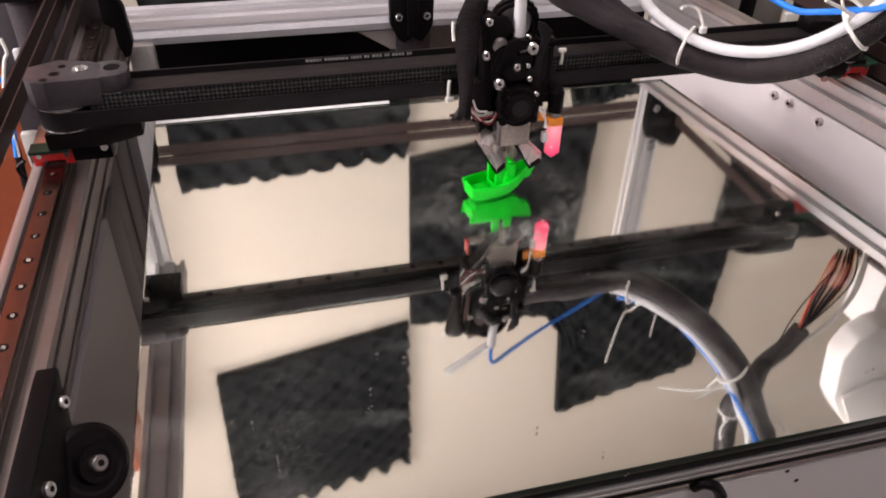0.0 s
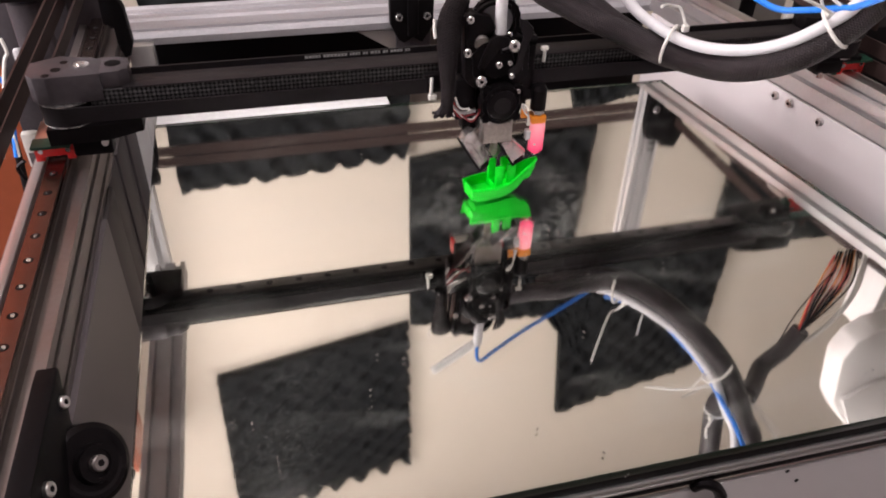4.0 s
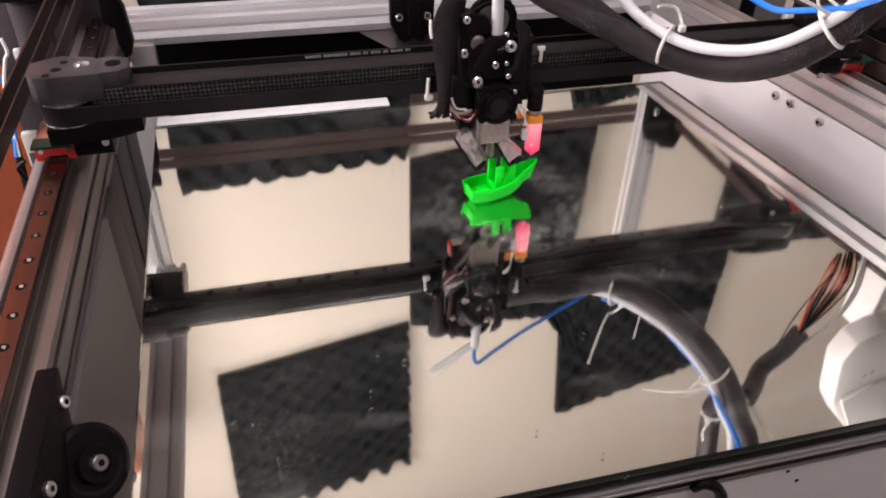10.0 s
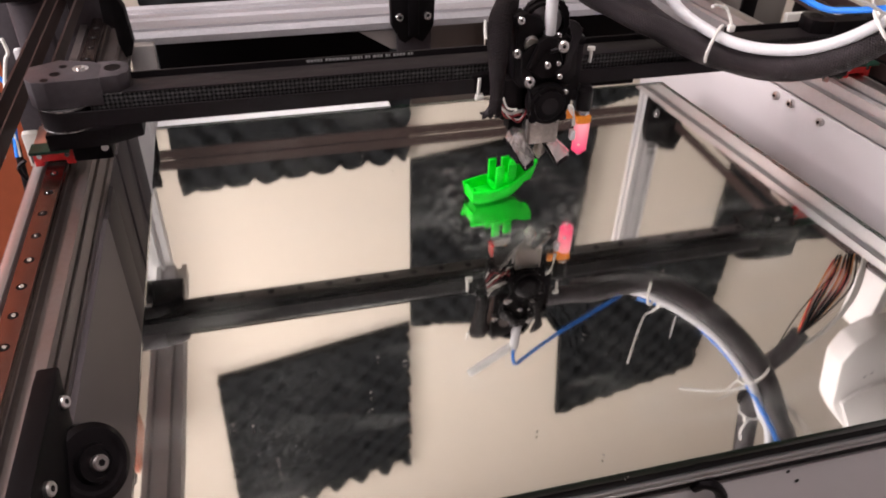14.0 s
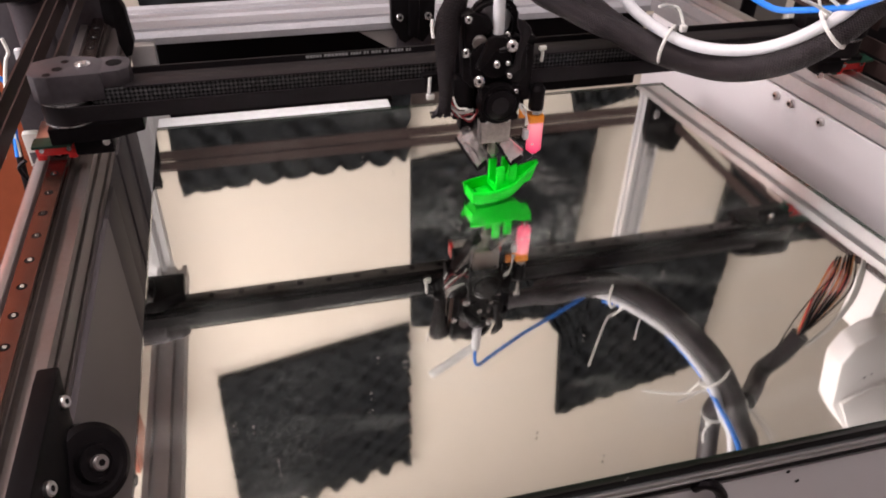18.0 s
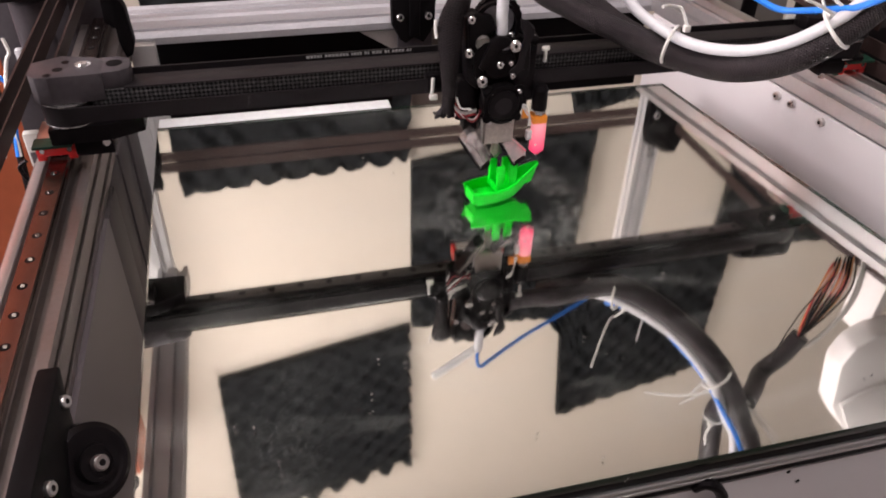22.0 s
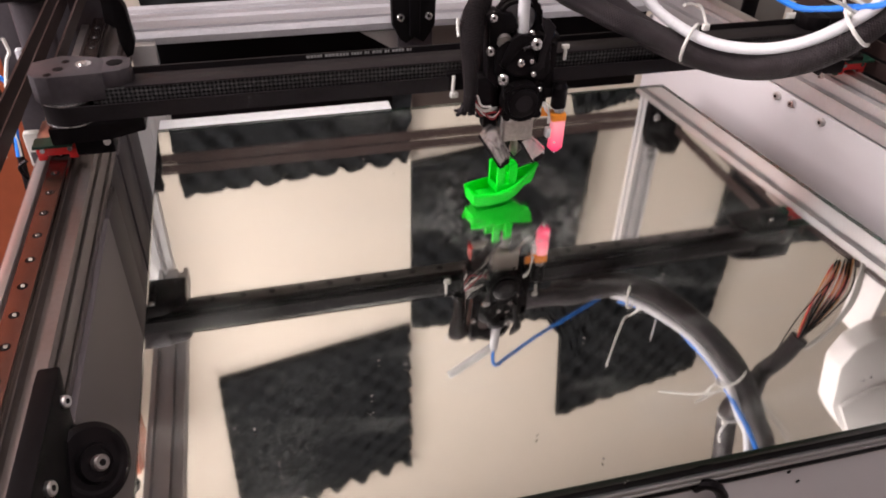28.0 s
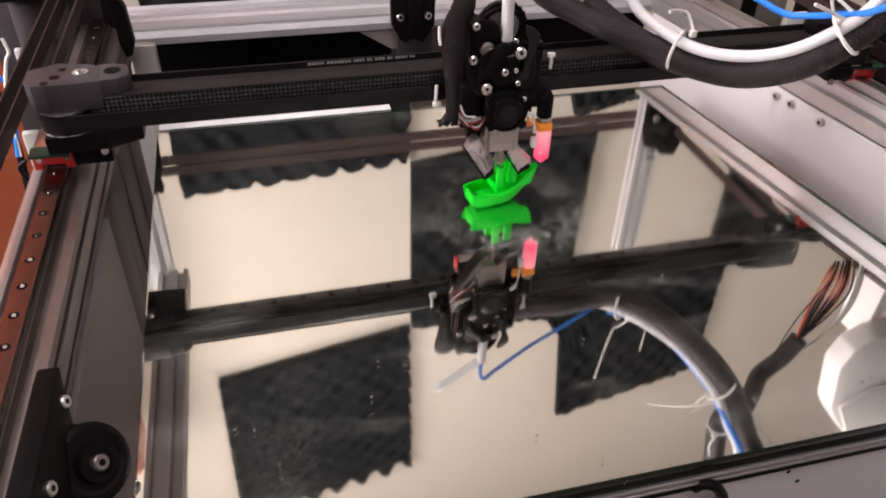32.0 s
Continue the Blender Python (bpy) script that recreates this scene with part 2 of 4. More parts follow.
def mesh(name, bm, material, smooth=True):
    bmesh.ops.recalc_face_normals(bm, faces=bm.faces)
    me = bpy.data.meshes.new(name)
    bmesh.ops.scale(bm, vec=(0.001, 0.001, 0.001), verts=bm.verts)
    bm.to_mesh(me)
    bm.free()
    me.materials.append(material)
    if smooth:
        me.shade_smooth()
        me.set_sharp_from_angle(angle=radians(32))
    return me


def thing(name, at, label, category, group="", kind=""):
    """An Empty at its base, in millimetres, that carries parts."""
    ob = new(name)
    ob.empty_display_size = 0.02
    ob.matrix_world = Matrix.Translation((at[0] / 1000, at[1] / 1000, BED + at[2] / 1000))
    return tagged(ob, label, category, group, kind)


def part(name, bm, material, parent, label="", smooth=True):
    ob = new(name, mesh(name, bm, material, smooth))
    ob.parent = parent
    return tagged(ob, label)


def solid(name, bm, material, at, label, category="", group="", kind="", smooth=True, turn=0):
    ob = new(name, mesh(name, bm, material, smooth))
    ob.matrix_world = pose(at[0] / 1000, at[1] / 1000, BED + at[2] / 1000, 0, 0, turn)
    return tagged(ob, label, category, group, kind)


B = bmesh.new


# ---- the room ----
def slab(name, x0, x1, y0, y1, z0, z1, material, label, turn=0, pivot=(0, 0)):
    bm = box(B(), x0 - pivot[0], x1 - pivot[0], y0 - pivot[1], y1 - pivot[1], z0, z1)
    return solid(name, bm, material, (pivot[0], pivot[1], 0), label, "", "", "structure", False, turn)


WALL_TURN = -3.5     # the back wall stands slightly askew to the printer
slab("floor", -1700, 2500, -2600, 1900, -960, -900, TILE, "plain grey floor of the workshop room")
slab("ceiling", -1700, 2500, -2600, 1900, 2050, 2110, CEIL, "plain white painted ceiling of the room")
slab("wall_north", -2000, 2600, 1500, 1600, -900, 2050, CREAM, "cream painted wall with black foam panels", WALL_TURN, (60, 1500))
slab("wall_south", -1700, 2500, -2600, -2500, -900, 2050, PALE, "pale grey painted wall behind the camera")
slab("wall_west", -1300, -1200, 1000, 1900, -900, 2050, PALE, "pale grey painted side wall with a window")
slab("wall_west", -1300, -1200, -2600, -200, -900, 2050, PALE, "pale grey painted side wall with a window")
slab("wall_west", -1300, -1200, -200, 1000, -900, 20, PALE, "pale grey painted side wall with a window")
slab("wall_west", -1300, -1200, -200, 1000, 1470, 2050, PALE, "pale grey painted side wall with a window")
win = thing("window_1", (-1260, 400, 20), "white-framed window in the side wall", "window", "", "structure")
for y0, y1, z0, z1 in ((-600, 600, 0, 50), (-600, 600, 1400, 1450), (-600, -550, 50, 1400), (550, 600, 50, 1400), (-25, 25, 50, 1400)):
    part("window_frame", box(B(), -25, 25, y0, y1, z0, z1, 3), WHITE, win)
for y0, y1 in ((-550, -25), (25, 550)):
    part("pane", box(B(), -4, 4, y0, y1, 50, 1400), GLASS, win, "", False).visible_shadow = False
slab("wall_east", 2400, 2500, -2600, 1900, -900, 2050, PALE, "pale grey painted side wall")


def ceiling_light(x, y):
    lamp = thing("ceiling_light", (x, y, 2050), "long white ceiling light with a glowing diffuser", "ceiling light", "ceiling lights")
    part("housing", box(B(), -170, 170, -570, 570, -24, 0, 4), WHITE, lamp)
    part("diffuser", box(B(), -150, 150, -550, 550, -34, -24, 3), LAMP, lamp, "glowing white diffuser")


ceiling_light(100, 0)


def foam_panel(corners, waves=(13, 13), right_wave=0.010, top_wave=0.016):
    """An egg-crate foam tile on the back wall, cut a little askew, its bumps towards the room. corners: x along the wall and
    height of the lower left, lower right, upper right and upper left corner."""
    n, bm = 72, B()
    (ax, az), (bx, bz), (cx, cz), (dx, dz) = corners
    mx, mz = (ax + bx + cx + dx) / 4, (az + bz + cz + dz) / 4
    sx, sz = bx - ax, dz - az
    rows = []
    for j in range(n + 1):
        row = []
        for i in range(n + 1):
            u, v = i / n, j / n
            px_ = (ax * (1 - u) + bx * u) * (1 - v) + (dx * (1 - u) + cx * u) * v - mx
            pz_ = (az * (1 - u) + bz * u) * (1 - v) + (dz * (1 - u) + cz * u) * v - mz
            wave = math.cos(u * waves[0] * math.pi) * math.cos(v * waves[1] * math.pi) * (0.55 + 1.1 * noise.noise((u * 11, v * 11, mx)))
            ragged = 0.7 + 0.6 * noise.noise((u * 5, v * 5, mz))
            ex = right_wave * sx * math.cos(v * waves[1] * math.pi) * ragged * (1 if u > 0.98 else 0)
            ez = top_wave * sz * (2 * abs(math.cos(u * waves[0] * math.pi / 2)) - 1.2) * ragged * (1 if v > 0.98 else 0)
            row.append(bm.verts.new((px_ + ex, -26 - 12 * wave, pz_ + ez)))
        rows.append(row)
    for a, b in zip(rows, rows[1:]):
        for i in range(n):
            bm.faces.new((a[i], a[i + 1], b[i + 1], b[i]))
    rim = rows[0] + [r[-1] for r in rows[1:]] + rows[-1][-2::-1] + [r[0] for r in rows[-2:0:-1]]
    back = [bm.verts.new((v.co.x, -1, v.co.z)) for v in rim]
    for i in range(len(rim)):
        k = (i + 1) % len(rim)
        bm.faces.new((rim[i], back[i], back[k], rim[k]))
    bm.faces.new(back)
    ob = new("foam_panel", mesh("foam_panel", bm, FOAM))
    ob.matrix_world = pose(0.06, 1.5, BED, 0, 0, WALL_TURN) @ pose((mx - 60) / 1000, 0, mz / 1000)
    tagged(ob, "black egg-crate acoustic foam tile fixed to the cream wall", "foam panel", "foam tiles on the wall")


foam_panel(((-190, -455), (316, -455), (316, 50), (-190, 50)))
foam_panel(((-196, 52), (314, 52), (312, 524), (-184, 574)), (16, 13), 0.01, 0.034)
foam_panel(((318, 540), (752, 470), (732, 1060), (318, 1034)))
foam_panel(((-197, 1157), (310, 1036), (314, 1590), (-212, 1780)), (14, 16), 0.014, 0.05)
foam_panel(((722, 905), (1190, 860), (1182, 1322), (770, 1468)), (13, 13), 0.02, 0.012)
foam_panel(((600, 880), (830, 880), (800, 1215), (700, 1075)), (7, 9), 0.01, 0.006)
foam_panel(((1132, 345), (1640, 345), (1640, 872), (1132, 872)))
foam_panel(((590, 60), (1040, 60), (842, 405), (694, 440)), (9, 9), 0.01, 0.01)

# ---- the printer's frame ----
frame_ob = thing("printer_frame", (0, 0, -900), "large open aluminium frame of a 3D printer", "printer frame")
UP = 900             # the frame stands on the floor


def slot_outline(w, h, slots_w, slots_h, d=5.5, o=3.1):
    """The outline of a slotted profile, w wide and h high, with slots on its four sides."""
    def side(length, count):
        out = []
        for k in range(count):
            c = length * (k + 0.5) / count
            out += [(c - o, 0), (c - o, 1.6), (c - o - 2, 1.6), (c - 2, d), (c + 2, d), (c + o + 2, 1.6), (c + o, 1.6), (c + o, 0)]
        return out
    pts = [(0, 0)] + side(w, slots_w) + [(w, 0)]
    pts += [(w - q, p) for p, q in side(h, slots_h)] + [(w, h)]
    pts += [(w - p, h - q) for p, q in side(w, slots_w)] + [(0, h)]
    pts += [(q, h - p) for p, q in side(h, slots_h)]
    return [(p - w / 2, q - h / 2) for p, q in pts]


def profile(name, axis, lo, hi, a, b, w, h, material, label="", nw=1, nh=1):
    pts = [(p + a, q + b) for p, q in slot_outline(w, h, nw, nh)]
    bm = prism(B(), pts, axis, lo, hi)
    return part(name, bm, material, frame_ob, label, False)


def screw(parent, at, way, r=2.6, name="screw", material=None):
    """A socket-head screw with its hexagon hole."""
    bm, a, w = B(), Vector(at), Vector(way).normalized()
    rod(bm, a, a + w * r * 0.8, r, 16)
    rod(bm, a + w * r * 0.8, a + w * r * 1.0, r, 16, r * 0.82)
    ob = part(name, bm, material or CHROME, parent)
    bm = B()
    rod(bm, a + w * r * 0.9, a + w * (r * 1.0 + 0.05), r * 0.45, 6)
    part("socket", bm, BLACK, ob)
    return ob


# left side: profile, rail, side panel
profile("left_profile", "y", -150, 812, -143, UP + 26, 40, 40, DARKALU, "dark aluminium slotted profile", 2, 2)
bm = prism(B(), [(-149, UP + 46), (-137, UP + 46), (-137, UP + 49.5), (-138.4, UP + 50.5), (-138.4, UP + 51.4), (-137, UP + 52.4), (-137, UP + 54), (-149, UP + 54), (-149, UP + 52.4), (-147.6, UP + 51.4), (-147.6, UP + 50.5), (-149, UP + 49.5)], "y", 60, 806)
part("left_rail", bm, RAILSTEEL, frame_ob, "long polished steel guide rail with screw holes", False)
for k in range(-10, 13):
    y = 505.7 + 25 * k - 2
    if 70 < y < 800:
        bm = rod(B(), (-143, y, UP + 53.0), (-143, y, UP + 54.1), 2.9, 16)
        hole = part("rail_hole", bm, BLACK, frame_ob)
        bm = rod(B(), (-143, y, UP + 53.2), (-142.4, y, UP + 54.4), 1.5, 12)
        part("screw", bm, CHROME, hole)
part("left_edge_strip", box(B(), -161.5, -155, -150, 566, UP + 46.2, UP + 48, 0.6), ALU, frame_ob, "bright outer edge beside the rail")
part("left_panel", box(B(), -123, -119, -140, 511, UP - 420, UP + 8, 0.6), GREYPANEL, frame_ob, "dull grey side panel")
# black upright boards behind the grey panel, one stepped behind the other
for y0, y1, x in ((513, 560, -119.5), (561, 610, -122), (611, 664, -120.5), (665, 742, -118.5)):
    part("upright_board", box(B(), x - 5, x, y0, y1, UP - 420, UP + 6, 1.2), DARKPANEL, frame_ob, "black upright board")
part("lower_back_post", prism(B(), [(p - 104, q + 728) for p, q in slot_outline(30, 30, 1, 1)], "z", UP - 420, UP - 12), WHITEPOST, frame_ob, "pale lower corner post", False)
# back: crossbar with its bracket, corner pieces, black lower panel
BAR = [(835.9, 10.9), (835.9, 18.2), (838.9, 21.7), (840.8, 23.4), (842.4, 23.6), (843.5, 20.1), (849.4, 20.1), (850.5, 23.6), (871.6, 23.8), (875.2, 26.4), (879.1, 26.4), (879.1, 10.9)]
part("back_crossbar", prism(B(), [(p, q + UP) for p, q in BAR], "x", -131.8, 494.6), BARALU, frame_ob, "bright grooved aluminium crossbar", False)
BAR = [(882.4, 12.0), (882.4, 22.8), (884.5, 23.8), (895.3, 23.8), (896.4, 21.7), (900.7, 21.7), (901.8, 23.8), (911.5, 23.8), (914.8, 26.0), (916.9, 26.0), (916.9, 12.0)]
part("rear_crossbar", prism(B(), [(p, q + UP) for p, q in BAR], "x", -131.8, 494.6), BARALU, frame_ob, "second aluminium crossbar", False)
for x0, x1 in ((-104.8, 166.3), (289.4, 505.4)):
    part("rear_board", box(B(), x0, x1, 887.8, 892.1, UP - 110, UP + 9.8, 0.6), BLACKMATT, frame_ob, "black board below the crossbar")


# added sheet: its brown stands in for shade on the wall low down
part("wall_shade_sheet", box(B(), 196, 292, 905, 909, UP - 150, UP + 12, 0.6), mat("shaded_wall_brown", (0.2, 0.165, 0.145), 0.7, grain=0.12, scale=60, wear=0.2), frame_ob, "added brown sheet standing in for the shaded wall")


# right side: profile, rail, white panel; they run slightly apart towards the front
right = Matrix.Translation((0.455, 0.457, 0)) @ Matrix.Rotation(radians(7.5), 4, "Z")


def right_part(name, bm, material, label="", smooth=True):
    ob = part(name, bm, material, frame_ob, label, smooth)
    ob.matrix_local = right
    return ob


right_part("right_panel", box(B(), 40, 42.8, -420, 320, UP - 420, UP + 30, 0.5), WHITEPANEL, "white side panel, bright and smooth")
bm = prism(B(), [(p + 63, q + UP + 38) for p, q in slot_outline(40, 40, 2, 2)], "y", -420, 330)
right_part("right_profile", bm, ALU, "bright slotted aluminium profile", False)
bm = prism(B(), [(p + 58, q + UP + 62) for p, q in ((-6, -4), (6, -4), (6, 4), (-6, 4))], "y", -400, 280, 0.8)
right_part("right_rail", bm, STEEL, "steel guide rail", False)
for y, z in ((110, 22.8), (90.4, 23.6), (52.7, 22.9)):
    s = screw(frame_ob, (40, y, UP + z), (-1, 0, 0), 3.9, "screw", STEEL)
    s.matrix_local = right
# corner posts and the upper ring
# left_back_post is white to stand in for light its aluminium reflects
for name, x, y, lo, hi, m in (("left_back_post", -146, 786, 108, 258, WHITEPOST), ("right_back_post", 489, 800, -900, 312, POSTALU), ("left_foot", -143, 786, -900, 6, DARKALU), ("left_front_foot", -143, -140, -900, 250, DARKALU), ("right_front_foot", 620, -140, -900, 250, DARKALU)):
    part(name, prism(B(), [(p + x, q + y) for p, q in slot_outline(30 if x == 489 else 40, 20, 2, 1)], "z", UP + lo, UP + hi), m, frame_ob, "upright slotted aluminium profile", False)
for x, z in ((493.6, 145.6), (494.7, 155.1)):
    part("post_slot", box(B(), x - 6, x + 6, 789.2, 789.9, UP + z - 1.6, UP + z + 1.6, 0.2), BLACK, frame_ob)
profile("upper_left_profile", "y", -130, 776, -126, UP + 240, 34, 20, ALU, "upper slotted profile", 2, 1)
profile("upper_front_profile", "x", -109, 560, -140, UP + 240, 20, 20, ALU, "upper slotted profile")
part("front_panel", box(B(), -110, 600, 223.5, 226, UP - 420, UP - 36, 0.3), WHITEPANEL, frame_ob, "pale front panel")
for x, z in ((277.5, -38), (287.7, -50)):
    part("panel_hole", rod(B(), (x, 223.6, UP + z), (x, 223.1, UP + z), 1.4, 10), BLACK, frame_ob)
part("hanging_wire", pipe(B(), [(214, 223.3, UP - 33), (217, 220.5, UP - 27), (222, 218.5, UP - 27.5), (227.5, 218, UP - 34), (231.5, 218, UP - 46), (232, 218, UP - 90)], 3.4, 10), BLACK, frame_ob, "black wire hanging out below the bed")
# black hangers of the back crossbar
bm = prism(B(), [(153.4, UP + 57.3), (204.1, UP + 57.3), (203.0, UP + 20.6), (198.7, UP + 12.0), (190.1, UP + 0.1), (179.3, UP + 6.6), (169.6, UP + 0.1), (163.1, UP + 4.4), (154.4, UP + 21.7)], "y", 815.4, 827.3, 2)
hang = part("bar_bracket", bm, BLACKMATT, frame_ob, "black printed bracket")
part("bracket_web", box(B(), 172.8, 184.7, 810.0, 815.4, UP + 9.8, UP + 55.2, 1.5), BLACKMATT, hang)
part("bracket_post", box(B(), 163.1, 203.0, 828.4, 834.8, UP - 60, UP + 9.8, 1), GREYPRINT, hang, "dark grey post below the bracket")
for x in (163.3, 194.8):
    screw(frame_ob, (x, 815.4, UP + 31.0), (0, -1, 0.3), 4.2)
part("bar_gusset", prism(B(), [(121.0, UP + 8.7), (205.2, UP + 8.7), (205.2, UP + -21.5), (157.7, UP + -14.0)], "y", 838.1, 844.6, 0.6), ALU, frame_ob)
part("corner_foot", box(B(), -118, -94, 778, 790, UP - 60, UP + 33, 0.8), ALU, frame_ob)
bm = prism(B(), [(p, q + UP) for p, q in ((-127, 106), (-112, 106), (-114, 90), (-110, 81), (-108, 47), (-112, 35), (-118, 33), (-122, 48), (-122, 63), (-131, 68), (-130, 90))], "y", 750, 764, 1.5)
part("corner_bracket", bm, BLACKMATT, frame_ob, "black printed corner bracket")
part("corner_bracket", prism(B(), [(470, UP + 124), (486, UP + 128), (492, UP + 136), (512, UP + 140), (520, UP + 118), (506, UP + 70), (484, UP + 34), (464, UP + 24), (466, UP + 108)], "y", 764, 776, 1.5), BLACKMATT, frame_ob, "black printed corner bracket")
screw(frame_ob, (474, 764, UP + 82), (0, -1, -0.3), 4.5)
# motors behind the left corner
for x, y in ((-203, 800), (-160, 862)):
    motor = part("motor", rod(rod(B(), (x, y, UP + 14), (x, y, UP + 78), 17, 32), (x, y, UP + 78), (x, y, UP + 82), 17, 32, 14), GREYPRINT, frame_ob, "dark grey round motor")
    part("motor_cap", box(B(), x - 21.2, x + 21.2, y - 21.2, y + 21.2, UP + 82.2, UP + 92, 2), BLACK, motor)
    part("motor_pulley", rod(B(), (x, y, UP + 92), (x, y, UP + 118), 9, 24), DARKALU, motor)
part("rear_plate", box(B(), -255, -172, 838, 846, UP - 160, UP + 150, 2), GREYPRINT, frame_ob, "dark grey rear mounting plate")
part("connector", box(B(), -226, -220, 792, 800, UP + 14, UP + 32, 1), WHITE, frame_ob, "small white connector")
part("right_motor", box(B(), 578, 690, 592, 640, UP - 40, UP + 74, 3), BLACK, frame_ob, "black stepper motor")
TAUPE = mat("taupe_metal_box", (0.2, 0.18, 0.165), 0.5, grain=0.06, scale=120, wear=0.15)
unit = part("drive_box", box(B(), 559.2, 619.2, 768.0, 828.0, UP - 0.1, UP + 62.3, 2), TAUPE, frame_ob, "taupe metal box of the drive")
part("box_lid", box(B(), 556.8, 576.0, 763.2, 767.8, UP + 2.3, UP + 62.3, 1), BLACK, unit)
part("box_label", box(B(), 614.4, 642.0, 753.6, 760.8, UP + 9.5, UP + 27.5, 1), MILKY, frame_ob, "small beige block")
part("cable_duct", box(B(), 648.0, 674.4, 753.6, 792.0, UP - 7.3, UP + 31.1, 2), BLACK, frame_ob, "black cable duct")
part("duct_rim", box(B(), 675.6, 700.8, 756.0, 792.0, UP - 4.9, UP + 23.9, 2), BARALU, frame_ob)
part("signal_wire", pipe(B(), [(-240, 706, UP + 62), (-222, 702, UP + 47), (-213, 700, UP + 36), (-212, 690, UP + 22), (-216, 672, UP - 20)], 2.2, 10), BLUE, frame_ob, "blue signal wire")
part("signal_wire", pipe(B(), [(-206, 702, UP + 78), (-204, 700, UP + 66), (-208, 698, UP + 58), (-214, 690, UP + 30), (-214, 672, UP - 20)], 1.5, 10), MILKY, frame_ob, "white signal wire")
part("signal_wire", pipe(B(), [(-182, 562, UP + 84), (-172, 560, UP + 79), (-178, 560, UP + 68), (-190, 560, UP + 40)], 2.0, 10), MILKY, frame_ob)
part("rear_plate", box(B(), -171, -128, 812, 818, UP - 60, UP + 92, 2), GREYPRINT, frame_ob)
# belts along the sides and the back
for x, z0, z1, lo, hi in ((-163, 96, 108, 150, 808), (-139, 96, 108, 548, 808)):
    part("side_belt", box(B(), x - 0.8, x + 0.8, lo, hi, UP + z0, UP + z1), BELT, frame_ob, "black toothed belt with a brown sheen in its colour")
part("lower_side_belt", box(B(), -170.8, -169.2, 150, 808, UP + 70, UP + 84), BELT, frame_ob, "black toothed belt with a brown sheen in its colour")
for z in (63, 79):
    right_part("side_belt", box(B(), 78, 79.6, -420, 140, UP + z, UP + z + 13), BELT, "black toothed belt with a brown sheen in its colour")
for x in (506, 532):
    part("side_belt", box(B(), x - 0.8, x + 0.8, 535, 808, UP + 96, UP + 108), BELT, frame_ob)
for z in (93.5, 107.5):
    part("back_belt", box(B(), -160, 512, 809, 810.6, UP + z, UP + z + 12), REDBELT, frame_ob, "black toothed belt with a red-brown sheen in its colour")
# front left bracket and its wheel
bm = prism(B(), [(307, UP + 56), (296, UP + 57), (140, UP + 60), (140, UP - 60), (252, UP - 50), (292, UP + 6), (302, UP + 44)], "x", -124, -113, 1.5)
part("front_bracket", bm, BLACKMATT, frame_ob, "black printed idler bracket")
screw(frame_ob, (-113, 292, UP + 45), (1, -0.3, 0.4), 3.4, "screw", STEEL)
screw(frame_ob, (-113, 241, UP + 44), (1, -0.2, 0.3), 3.6, "screw", STEEL)
AX = Vector((0.66, -0.5, 0.55)).normalized()
C0 = Vector((-115, 285, UP + 5))
wheel = part("wheel", rod(rod(B(), C0, C0 + AX * 15, 21, 48), C0 + AX * 15, C0 + AX * 17.5, 21, 48, 18), BLACK, frame_ob, "black idler wheel")
part("rim_groove", ring(B(), (0, 0), 13.5, 15.5, 0, 0.6), BLACKSOFT, wheel).matrix_local = Matrix.Translation((C0 + AX * 17.5) / 1000) @ AX.to_track_quat("-Y", "Z").to_matrix().to_4x4()
part("hub", rod(B(), C0 + AX * 17.4, C0 + AX * 21, 10.5, 32, 9), BLACK, wheel)
part("hub_ring", ring(B(), (0, 0), 7.2, 9.4, -0.5, 0.5), BLACK, wheel, "ring on the hub").matrix_local = Matrix.Translation((C0 + AX * 21.2) / 1000) @ AX.to_track_quat("-Y", "Z").to_matrix().to_4x4()
screw(frame_ob, tuple(C0 + AX * 21), tuple(AX), 4.2, "screw", DARKALU)
# grey plug behind the left carriage
plug = part("plug", box(B(), -168.5, -157.5, 545, 552, UP + 37, UP + 65, 1.5), MILKY, frame_ob, "pale grey cable plug")
part("plug_socket", box(B(), -166.5, -159.5, 544.2, 544.9, UP + 41, UP + 50, 0.2), GREYPANEL, plug)
part("plug_wire", pipe(B(), [(-172, 548, UP + 42), (-178, 548, UP + 36), (-172, 546, UP + 24), (-162, 545, UP + 18)], 1.6, 8), BLACK, plug)

hose = thing("black_cable", (-262, 800, -900), "black cable with a blue plug beside the printer", "cable")
part("cord", pipe(B(), [(0, 0, 0.5), (10, 5, 300), (-5, 0, 600), (5, 10, 840), (-10, 30, 900)], 4, 10), BLACKSOFT, hose)
part("plug", pipe(B(), [(-10, 30, 896), (-14, 34, 918)], 5, 12), BLUE, hose, "blue plug")

# ---- bench things outside the frame ----
robe = thing("wooden_wardrobe", (-735, 1430, -900), "tall red-brown wooden wardrobe beside the wall", "wardrobe")
part("body", box(B(), -330, 330, -60, 60, 60, 2200, 3), WOOD, robe)
part("plinth", box(B(), -320, 320, -50, 50, 0, 59.8, 2), BLACK, robe)
for x in (-165, 165):
    door = part("door", box(B(), x - 162, x + 162, -82, -61, 70, 2190, 4), WOOD, robe)
    part("knob", rod(B(), (x - 140 * (1 if x > 0 else -1), -82, 1050), (x - 140 * (1 if x > 0 else -1), -102, 1050), 12, 20), STEEL, door)

# ---- bed ----
bed = thing("print_bed", (180, 460, 0), "mirrored glass print bed on a slotted frame", "print bed")
BX, BY = 180, 460
